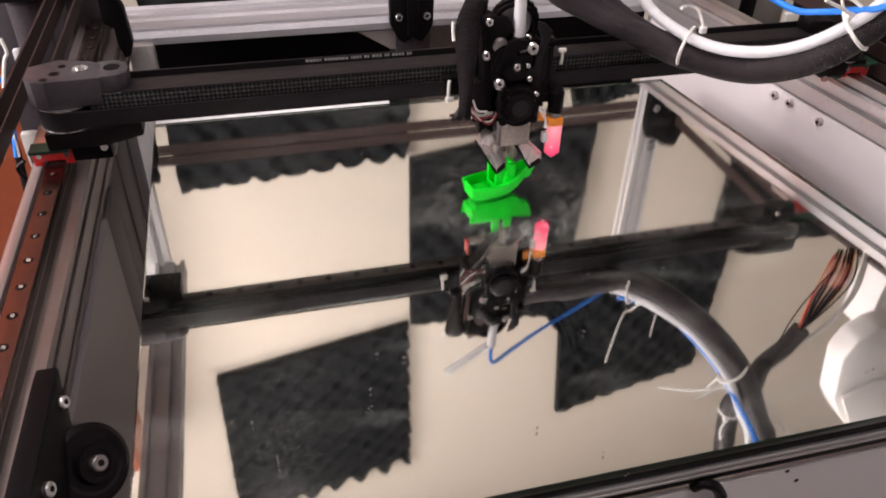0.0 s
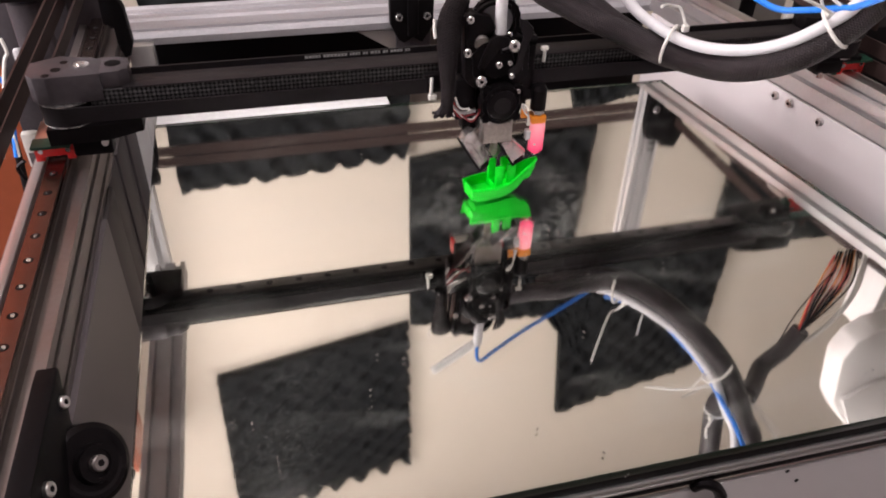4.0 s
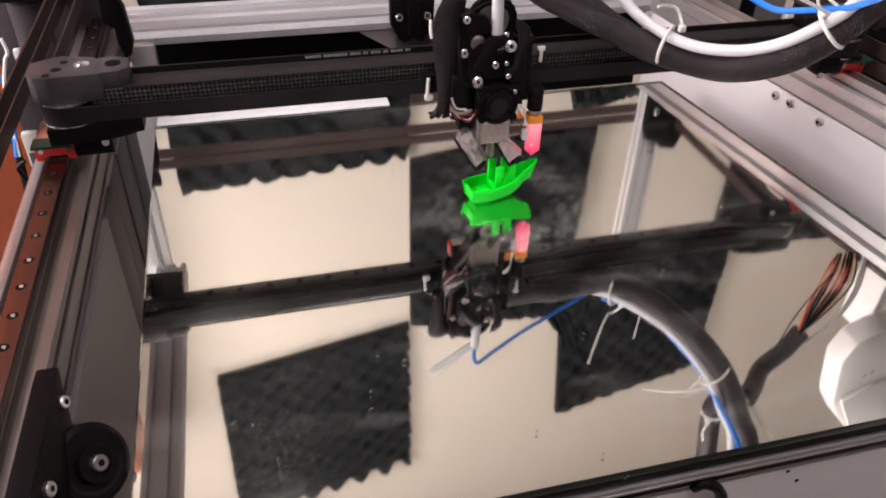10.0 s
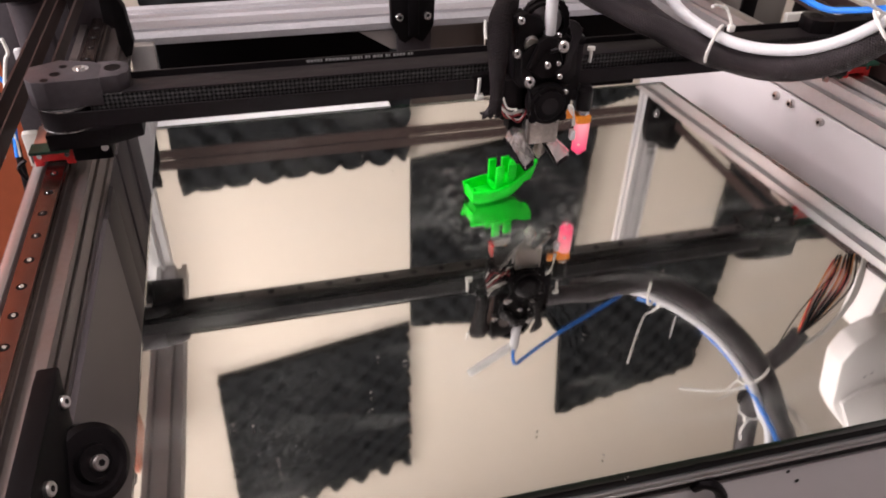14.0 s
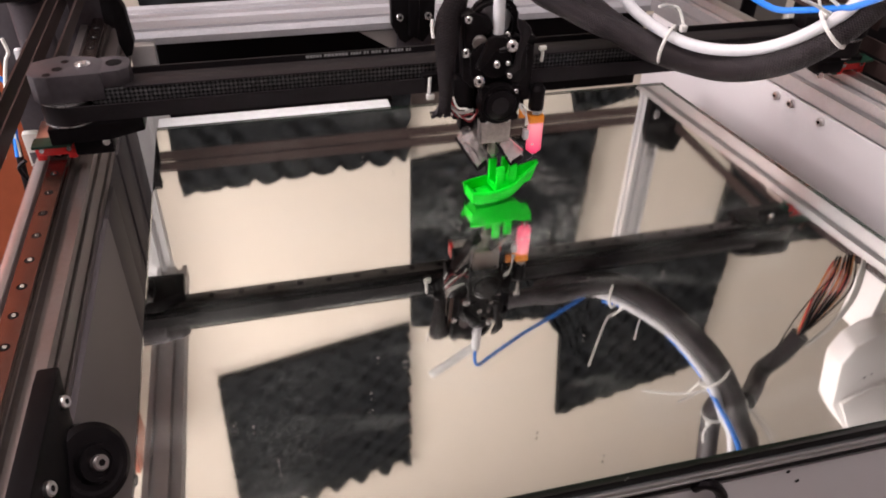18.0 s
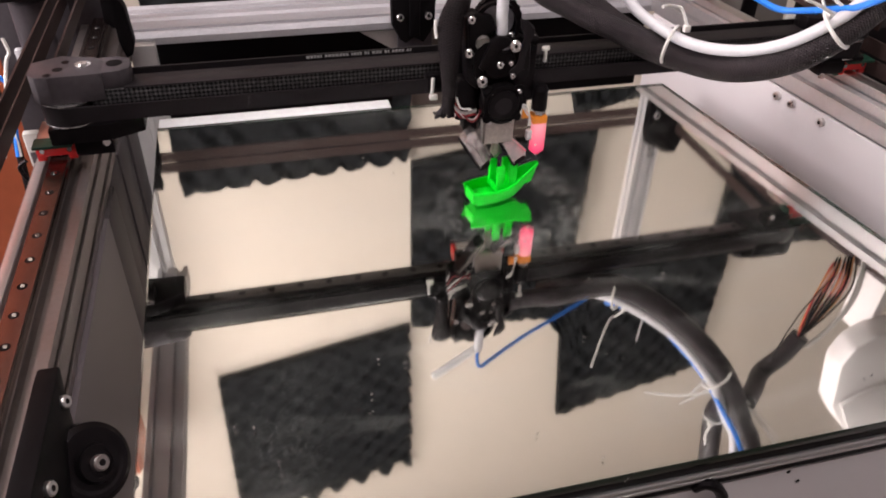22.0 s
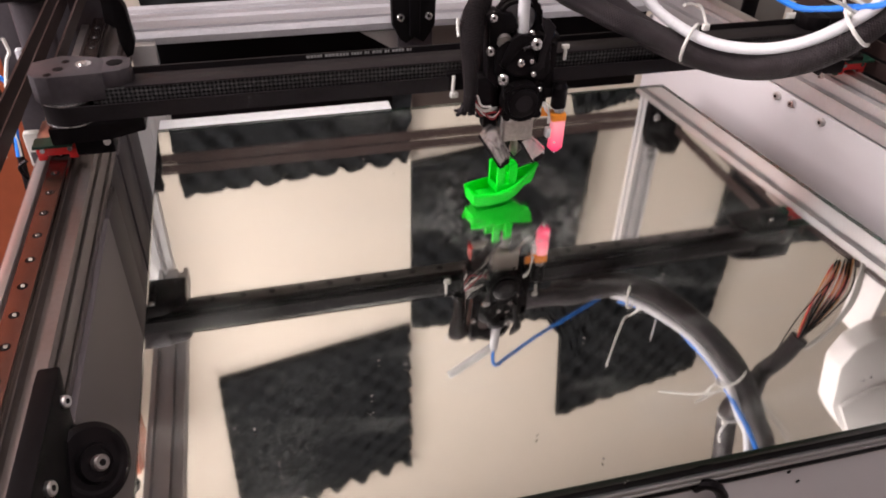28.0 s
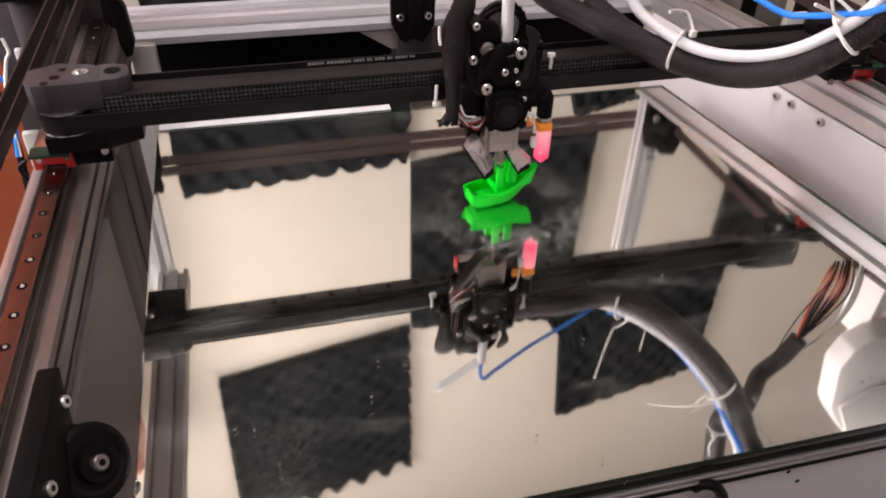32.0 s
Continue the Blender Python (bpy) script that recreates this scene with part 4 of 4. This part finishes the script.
for x in (-38, -22):
    hpart("block_screw", rod(B(), (x, -7, 65), (x, -7.6, 65), 1.3, 10), STEEL, "", True, block)
hpart("nozzle_neck", rod(B(), (-28.5, 2, 37), (-28.5, 2, 47), 4.2, 20), NICKEL)
hpart("nozzle_hex", rod(B(), (-28.5, 2, 34), (-28.5, 2, 37.5), 4.8, 6), NICKEL)
hpart("nozzle", rod(B(), (-28.5, 2, 28.7), (-28.5, 2, 34), 0.7, 20, 4.0), NICKEL)


def tilted(bm, at, lean):
    """Leans a duct back round its long axis, which runs down and inwards from at."""
    for v in bm.verts:
        v.co.y += 0.95 * ((v.co.x - at[0]) * lean[0] + (v.co.z - at[1]) * lean[1])
    return bm


def foil_duct(pts, y0, y1, at, lean):
    """A bent duct wrapped in creased foil."""
    bm = prism(B(), pts, "y", y0, y1)
    bmesh.ops.subdivide_edges(bm, edges=bm.edges, cuts=5, use_grid_fill=True)
    bmesh.ops.triangulate(bm, faces=[f for f in bm.faces if len(f.verts) > 4])
    for v in bm.verts:
        v.co += 0.9 * noise.noise_vector(v.co * 0.3) + 0.35 * noise.noise_vector(v.co * 0.9)
    return hpart("air_duct", tilted(bm, at, lean), FOIL, "air duct wrapped in creased foil", False)


LEFT, RIGHT = ((-54, 46), (0.87, 0.5)), ((-22, 39), (0.68, 0.73))
foil_duct([(-61, 56), (-58, 59.5), (-50, 59.5), (-35, 37), (-37, 31.5), (-46, 31.5)], -17, -7, *LEFT)
foil_duct([(-27, 46), (-20, 49.5), (-5, 35), (-6, 31.5), (-18, 31)], -11, -1, *RIGHT)
for pts, side in (([(-60.5, -17, 56.5), (-54, -17.4, 48), (-49, -17.5, 38), (-45.5, -17.2, 32)], LEFT), ([(-50.5, -16.8, 59), (-44, -17, 50), (-36, -17, 37)], LEFT), ([(-57, -17.4, 55), (-51, -17.6, 50), (-46, -17.6, 42), (-43.5, -17.4, 36)], LEFT), ([(-20, -11, 49), (-12, -11.2, 41.5), (-5.5, -11, 35)], RIGHT)):
    hpart("foil_fold", tilted(pipe(B(), pts, 0.6, 6, 1.0, 4), *side), CHROME)
hpart("duct_underside", tilted(prism(B(), [(-61.6, 55.5), (-46.4, 31), (-37, 30.9), (-37, 30), (-47, 30), (-63, 55.2)], "y", -16.5, -5), *LEFT), BLACK, "black underside of the duct")
hpart("duct_underside", tilted(prism(B(), [(-27.6, 45.4), (-18.4, 30.4), (-6.5, 30.9), (-6.5, 30), (-19, 29.4), (-28.8, 45)], "y", -10.5, 1), *RIGHT), BLACK)
hpart("duct_mouth", tilted(box(B(), -46.5, -36.5, -18, -15, 30, 34, 1.2), *LEFT), BLACK)
hpart("duct_mouth", tilted(box(B(), -17.5, -6.5, -12, -9, 29.8, 33, 1.2), *RIGHT), BLACK)
hpart("duct_box", box(B(), -56, -45.2, 2, 14, 55, 73, 1), BLACKMATT, "black box beside the heater block")
# wiring at the hot end
DIMRED = mat("deep_red_wire", (0.28, 0.012, 0.02), 0.4, grain=0.2, scale=400)
for k, m in enumerate((DIMRED, MILKY, BLACK, DIMRED, BLACK, MILKY)):
    hpart("wire", pipe(B(), [(-66, -6 + k, 84 - k * 1.5), (-60, -9 + k * 1.8, 75 - k * 1.6), (-52, -8 + k, 68 + k * 1.5), (-46, -6 + k, 74 - k), (-44, 2, 73)], 0.65, 6, 1.0, 5), m)
for k in range(3):
    hpart("wire", pipe(B(), [(-14, -6, 78), (-9, -7 - k, 76 - k * 3), (-6, -5, 68), (-5.5 + k, -4, 58)], 0.6, 6, 1.0, 5), MILKY)
hpart("probe_plug", box(B(), -6.5, -2.4, -6, -1, 46, 54, 0.6), WHITE, "white probe plug")
hpart("wire", pipe(B(), [(-34, 10, 50), (-44, 14, 56), (-52, 14, 64), (-58, 10, 76)], 1.1, 6), ORANGE)
# feed tube, its blue end and a loose clear tube
tube = hpart("feed_tube", pipe(B(), [(-32, -2, 130), (-32.6, -2, 148), (-33, -2, 166)], 4.3), WHITE, "stiff white feed tube")
hpart("blue_end", pipe(B(), [(-33, -2, 166), (-33, -3, 181), (-29, -3.5, 188), (-14, 6, 189), (24, 23, 183), (57, 33, 176), (99, 45, 165), (118, 50, 158)], 1.8, 10), BLUE, "thin blue tube pushed over the end", True, tube)
hpart("clear_tube", pipe(B(), [(-33, 0, 165), (-52, -2, 176), (-77, -4, 191)], 3.9, 12), MILKTUBE, "loose milky tube")
# cable sleeve
RIBBED = mat("ribbed_braid", (0.014, 0.0135, 0.014), 0.6, spec=0.12)
braid(RIBBED, 12, 1.7, 0.019)


def flat_sleeve(rows, depth):
    """A soft flat sleeve through rows of (x, y, z, half width), ribbed across by its weave."""
    bm, rings, n, fine = B(), [], 24, 10
    line = []
    P = [Vector(r) for r in rows]
    for i in range(len(P) - 1):
        a, b, c, e = P[max(i - 1, 0)], P[i], P[i + 1], P[min(i + 2, len(P) - 1)]
        for k in range(fine):
            u = k / fine
            line.append(0.5 * ((2 * b) + (c - a) * u + (2 * a - 5 * b + 4 * c - e) * u * u + (3 * b - a - 3 * c + e) * u ** 3))
    line.append(P[-1])
    for i, q in enumerate(line):
        swell = 1 + 0.025 * math.cos(i * math.pi) + 0.05 * noise.noise((i * 0.31, 2, 5))
        way = (line[min(i + 1, len(line) - 1)].to_3d() - line[max(i - 1, 0)].to_3d()).normalized()
        side = (Vector((1, 0, 0)) - way * way.x).normalized()
        deep = way.cross(side)
        rings.append([bm.verts.new(q.to_3d() + swell * (q.w * math.cos(2 * math.pi * k / n) * side + depth * math.sin(2 * math.pi * k / n) * deep)) for k in range(n)])
    weave(bm, bm.loops.layers.uv.verify(), rings, [q.to_3d() for q in line])
    return bm


hpart("sleeve", flat_sleeve([(-73.4, -14, 82, 4.6), (-73, -14, 92, 4.5), (-72.9, -14, 100.4, 4.9), (-72.9, -12, 116.4, 6.4), (-71.3, -7, 130.6, 8.5), (-68.1, 2, 142.9, 8.8), (-60.3, 14, 149.9, 8.4), (-55.6, 26, 153.4, 7.8), (-51, 40, 158.6, 7.6), (-40, 56, 158, 7.4)], 6.2), RIBBED, "braided black cable sleeve")
hpart("sleeve_tie", pipe(B(), [(-80.6, -2, 146), (-81, -3.5, 140), (-80.6, -5.5, 134)], 1.1, 8, 1.0, 3), MILKY, "pale tie beside the sleeve")
for k in range(9):
    a = k * 0.7
    hpart("frayed_thread", pipe(B(), [(-73.4 + 4 * math.cos(a), -14 + 4 * math.sin(a), 85), (-75 + 5.5 * math.cos(a), -14 + 5.5 * math.sin(a), 80), (-76.5 + 7.5 * math.cos(a), -14 + 6 * math.sin(a), 79 - k % 3 * 2.2 + 4 * (a > 2.2))], 1.5, 5, 0.5, 3), BLACKSOFT)
hpart("sleeve_wire", pipe(B(), [(-66, -10, 90), (-64, -11, 84), (-61, -11, 81), (-55, -10, 80)], 0.8, 8, 1.0, 4), MILKY, "bare pale wires leaving the sleeve")
hpart("sleeve_wire", pipe(B(), [(-68, -11, 84), (-63, -12, 79), (-56, -11, 77.5), (-50, -9, 78)], 1.2, 8, 1.0, 4), STEEL)
# probe
hpart("probe_mount", rod(rod(B(), (3.2, 0, 70), (3.2, 0, 86), 6.0, 28), (3.2, 0, 86), (3.2, 0, 90), 6.0, 28, 3.6), BLACK)
hpart("probe_arm", box(B(), -10, 5, 2, 12, 76, 86, 2), BLACK)
hpart("probe_nut", rod(B(), (3.6, -1, 66.2), (3.6, -1, 70), 4.6, 6), CHROME)
hpart("probe_bracket", box(B(), -9.5, -4, 0, 3, 62, 69, 0.6), ORANGE, "orange circuit board behind the probe")
hpart("probe_top", box(B(), -2.6, 9.4, -5.5, 6, 58.8, 65.4, 1.2), ORANGE, "orange probe top")
bm = B()
prism(bm, [(4.6 + 6.2 * math.cos(k * math.pi / 8 + 0.2) * (1.0 if k % 8 else 0.95), 5.2 * math.sin(k * math.pi / 8 + 0.2)) for k in range(16)], "z", 33.6, 58.4, 0.8)
hpart("probe_body", bm, PINK, "pink translucent probe body, glowing")
hpart("probe_tip", rod(B(), (4.6, 0, 31.2), (4.6, 0, 33.6), 3.0, 16, 4.6), PINK)
hpart("probe_pin", rod(B(), (4.6, 0, 28.8), (4.6, 0, 32), 0.8, 10), MILKY)
# white disc standing in for the bright highlight on the probe body
hpart("probe_highlight", rod(B(), (1.6, -4.9, 41), (1.5, -5.4, 41), 1.0, 12), WHITE)

# ---- cable loom ----

loom = thing("cable_loom", (317, 489, 120), "black braided cable loom with white tube and cable ties", "cable loom")


def lpart(name, bm, material, label=""):
    bmesh.ops.translate(bm, vec=(-317, -489, -120), verts=bm.verts)
    return part(name, bm, material, loom, label)


lpart("sleeve", pipe(B(), [(262, 540, 142), (285, 524, 124), (310, 505, 112), (329, 487, 108.5), (346, 462, 110.5), (360, 442, 118), (376, 423, 132.5), (391, 410, 152), (402, 400, 174), (410, 386, 200), (421, 375, 230), (430, 362, 320), (434, 350, 450)], 10.4, 20), LOOM, "black braided sleeve")
lpart("white_tube", pipe(B(), [(294, 535, 146.5), (303, 520, 134), (316, 500, 125.7), (328, 479, 122.8), (342, 459, 125), (357, 440, 132), (370, 422, 145), (383, 406.6, 163.4), (388, 398, 176.6), (396, 393, 196), (410, 384, 230), (418, 366, 325), (422, 352, 450)], 4.2, 14), WHITE, "stiff white plastic tube")
lpart("blue_tube", pipe(B(), [(333, 536, 165), (346, 524, 163), (358, 511, 161), (367, 481, 157), (371, 451, 156), (377, 433, 160.7), (382, 413, 168.5), (386, 391, 178.5), (397, 367, 203), (409, 352, 245), (415, 342, 330), (416, 340, 450)], 2.2, 10), BLUE, "thin blue tube")
lpart("second_sleeve", pipe(B(), [(205, 556, 176), (228, 540, 149), (252, 528, 137), (268, 517, 130), (296, 508, 119), (320, 496, 109.6), (338, 474, 108.9)], 8.6, 18), LOOM, "second black braided sleeve")
lpart("branch_sleeve", pipe(B(), [(402, 400, 172), (394, 404, 198), (396, 404, 222), (402, 402, 264), (410, 396, 340)], 9.4, 18), LOOM, "black braided sleeve")


def tie(name, at, way, r, tails, knot=(0, -10, 6.5)):
    """A white cable tie round the loom with its cut-off tails."""
    a, w = Vector(at), Vector(way).normalized()
    s = w.orthogonal().normalized()
    u = w.cross(s)
    ring = [a + r * (math.cos(k * math.pi / 8) * s + math.sin(k * math.pi / 8) * u) for k in range(17)]
    band = lpart(name, pipe(B(), ring, 1.3, 8, 1.0, 2), MILKY, "white cable tie")
    for line in tails:
        bm = pipe(B(), line, 1.1, 6, 1.0, 5)
        bmesh.ops.translate(bm, vec=(-317, -489, -120), verts=bm.verts)
        part("tail", bm, MILKY, band)
    bm = box(B(), a.x + knot[0] - 2.5, a.x + knot[0] + 2.5, a.y + knot[1] - 2, a.y + knot[1] + 2, a.z + knot[2] - 2.5, a.z + knot[2] + 2.5, 0.6)
    bmesh.ops.translate(bm, vec=(-317, -489, -120), verts=bm.verts)
    part("buckle", bm, MILKY, band)


tie("cable_tie", (320, 494, 117), (0.7, -0.75, -0.15), 14, [[(327, 487, 132), (323, 493, 144), (316, 492, 147), (300, 474, 155), (282, 451, 163)]], (7, -6, 14))
tie("cable_tie", (386, 408, 157), (0.55, -0.5, 0.75), 14, [[(384, 405, 172), (362, 420, 188), (338, 440, 199)], [(392, 398, 165), (420, 388, 190), (455, 380, 238)], [(378, 405, 168), (366, 404, 174), (352, 404, 180)], [(378, 412, 166), (374, 414, 174), (370, 416, 186)]], (-7, 1, 9))
tie("cable_tie", (394.6, 404, 206), (0, 0, 1), 10, [[(388, 396, 208), (384, 396, 222), (388, 396, 236)]], (-8, -7, 2))
for a_, b_ in (((420, 400, 190), (476, 400, 262)), ((424, 402, 192), (478, 398, 258)), ((416, 398, 196), (462, 400, 270))):
    lpart("loose_wire", pipe(B(), [a_, tuple((p + q) / 2 + 2 for p, q in zip(a_, b_)), b_], 0.8, 6), MILKY)
lpart("loose_tail", pipe(B(), [(359, 502, 165), (355, 497, 173), (351, 491.6, 183)], 0.9, 6), MILKY)

# ---- wiring and cover at the front right of the frame ----
DULLRED = mat("dull_red_wire", (0.5, 0.05, 0.05), 0.5, grain=0.2, scale=300)
COPPER = mat("orange_brown_wire", (0.6, 0.24, 0.08), 0.5, grain=0.2, scale=300)
PALEPINK = mat("faded_pink_wire", (0.62, 0.34, 0.3), 0.5, grain=0.2, scale=300)
wires = thing("wire_bundle", (500, 450, 150), "bundle of coloured wires leaving a dark sleeve", "wire bundle")


def wpart(name, bm, material, label=""):
    bmesh.ops.translate(bm, vec=(-500, -450, -150), verts=bm.verts)
    return part(name, bm, material, wires, label)


wpart("sleeve", pipe(B(), [(412, 405, 196), (438, 428, 206), (462, 450, 212), (480, 450, 192), (492, 450, 168)], 9, 14), LOOM, "dark braided sleeve")
for k in range(22):
    m = (DULLRED, COPPER, BLACK, PALEPINK, COPPER, BLACK, DULLRED, COPPER, MILKY, PALEPINK, BELT)[k % 11]
    r = (0.9, 0.9, 1.0, 1.1, 0.8, 1.1, 0.8, 1.0, 0.6, 1.0, 0.9)[k % 11]
    sp, wob = (k - 10.5) * 0.95, 2.4 * math.sin(k * 2.3)
    wpart("wire", pipe(B(), [(488, 450 + sp * 0.2, 178), (494 + sp * 0.5, 450 + wob, 158), (502 + sp * 0.9, 450 - sp * 0.4 + wob, 134 + wob), (511 + sp * 1.1 - wob, 452 - sp * 0.6, 108), (516 + sp * 1.2, 458, 84 + 2 * wob)], r, 7, 1.0, 6), m)
wpart("loop_wire", pipe(B(), [(470, 448, 208), (466, 446, 180), (474, 446, 140), (492, 450, 112), (506, 452, 96)], 0.7, 6), BLACK)
wpart("flat_cable", pipe(B(), [(500, 446, 182), (520, 446, 160), (532, 446, 128), (534, 450, 96), (534, 456, 70)], 5, 12, 0.35), MILKY, "pale flat cable")
COVER = mat("white_cover_plastic", (0.9, 0.86, 0.85), 0.4, grain=0.03, scale=60, wear=0.04)
cover = thing("white_cover", (630, 460, 186), "rounded white plastic cover on the frame", "cover")
bm = prism(B(), [(p - 600, q - 160) for p, q in ((536, 205), (545, 180), (566, 167), (600, 163), (720, 170), (730, 370), (672, 350), (590, 326), (566, 296), (550, 272))], "y", -8, 20, 4)
part("shell", bm, COVER, cover)
part("lower_shell", prism(B(), [(p - 600, q - 160) for p, q in ((556, 266), (588, 246), (640, 240), (730, 238), (730, 372), (672, 352), (592, 328))], "y", -13, -8.2, 1.5), COVER, cover)
for x, z in ((575, 232), (583, 228)):
    part("slot", rod(B(), (x - 600, -8.1, z - 160), (x - 600, -9, z - 160), 1.6, 8), GREYPANEL, cover)
part("arm", box(B(), -20, -8, 20, 60, -60, 40, 2), COVER, cover)

# ---- flecks on the glass ----
flecks = B()
for x, y in [(51, 336), (67, 329), (-15, 271), (-27, 298), (40, 294), (42, 309), (129, 258), (159, 235), (164, 218), (184, 327), (103, 551), (59, 510), (218, 456), (202, 438), (284, 458), (324, 610), (404, 504), (230, 527), (83, 581), (211, 381), (267, 377), (-36, 302), (-13, 262)]:
    for k in range(2):
        g = bmesh.ops.create_icosphere(flecks, subdivisions=1, radius=random.uniform(0.35, 0.75))
        bmesh.ops.scale(flecks, vec=(1, 1, 0.6), verts=g["verts"])
        bmesh.ops.translate(flecks, vec=(x - BX + random.uniform(-1.2, 1.2), y - BY + random.uniform(-1.2, 1.2), 0.3), verts=g["verts"])
for k in range(90):
    g = bmesh.ops.create_icosphere(flecks, subdivisions=1, radius=random.uniform(0.12, 0.3))
    bmesh.ops.translate(flecks, vec=(random.uniform(-80, 400) - BX, random.uniform(235, 660) - BY, 0.1), verts=g["verts"])
tagged(part("flecks", flecks, TAUPE, bed, "tiny pale flecks of dust"), kind="stuff")


# ---- what moves ----
def motions():
    rows = [
        (0, 217.4, 495.3), (0.5, 203.6, 491.5), (1, 201.1, 500.7), (1.5, 216.4, 488.7), (2, 231.5, 502.4),
        (2.5, 236.1, 493.9), (3, 220.2, 501.7), (3.5, 203.0, 490.2), (4, 205.8, 502.0), (4.5, 219.4, 489.2), (5, 221.2, 502.3), (5.5, 237.9, 494.3), (6, 217.3, 503.1),
        (6.5, 206.1, 488.7), (7, 204.7, 502.5), (7.5, 216.3, 495.6), (8, 205.3, 488.3), (8.5, 236.5, 492.2),
        (9, 215.7, 502.8), (9.5, 206.0, 489.0), (10, 202.9, 502.1), (10.5, 216.8, 488.3), (11, 221.8, 502.6),
        (11.5, 237.2, 492.5), (12, 221.6, 490.0), (12.5, 205.0, 503.3), (13, 219.2, 501.2), (13.5, 200.9, 490.7),
        (14, 239.7, 494.7), (14.5, 220.8, 489.1), (15, 204.2, 502.3), (15.5, 206.0, 489.1), (16, 219.6, 502.6), (16.5, 201.9, 501.8), (17, 221.1, 501.5), (17.5, 202.8, 490.8),
        (18, 203.7, 502.8), (18.5, 222.3, 490.3), (19, 206.1, 488.9), (19.5, 219.8, 502.9), (20, 217.3, 488.3),
        (20.5, 202.4, 499.4), (21, 221.3, 502.1), (21.5, 221.9, 488.5), (22, 205.5, 501.9), (22.5, 221.4, 500.7),
        (23, 204.2, 488.8), (23.5, 202.3, 499.8), (24, 221.6, 488.7), (24.5, 216.6, 503.2), (25, 203.8, 489.5),
        (25.5, 219.7, 489.9), (26, 203.6, 501.8), (26.5, 220.2, 489.6), (27, 217.0, 502.6), (27.5, 207.2, 488.6), (28, 221.4, 502.6), (28.5, 201.6, 499.5), (29, 207.6, 490.2),
        (29.5, 217.6, 504.0), (30, 216.7, 488.9), (30.5, 208.5, 491.7), (31, 201.9, 499.1), (31.5, 221.8, 489.2),
        (32, 205.3, 489.4),
    ]
    last = rows[-1][0]
    walk(head, [(t, pose(x / 1000, y / 1000, BED + 0.06)) for t, x, y in rows])
    walk(gantry, [(t, pose(GX / 1000, y / 1000, BED + GZ / 1000)) for t, x, y in rows])
    walk(loom, [(t, pose(0.317 + (x - HX) / 1000, 0.489 + (y - HY) / 1000 * 0.8, BED + 0.12)) for t, x, y in rows])
    sink = 0.0066
    walk(bed, [(t, pose(BX / 1000, BY / 1000, BED - sink * t / last)) for t in (0.0, 16.0, 32.0)])
    walk(boat, [(t, pose(0.181, 0.497, BED + 0.00005 - sink * t / last, 0, 0, 9)) for t in (0.0, 16.0, 32.0)])
    walk(cabin, [(t, pose(0, 0, sink * (t / last - 1))) for t in (0.0, 16.0, 32.0)])


motions()
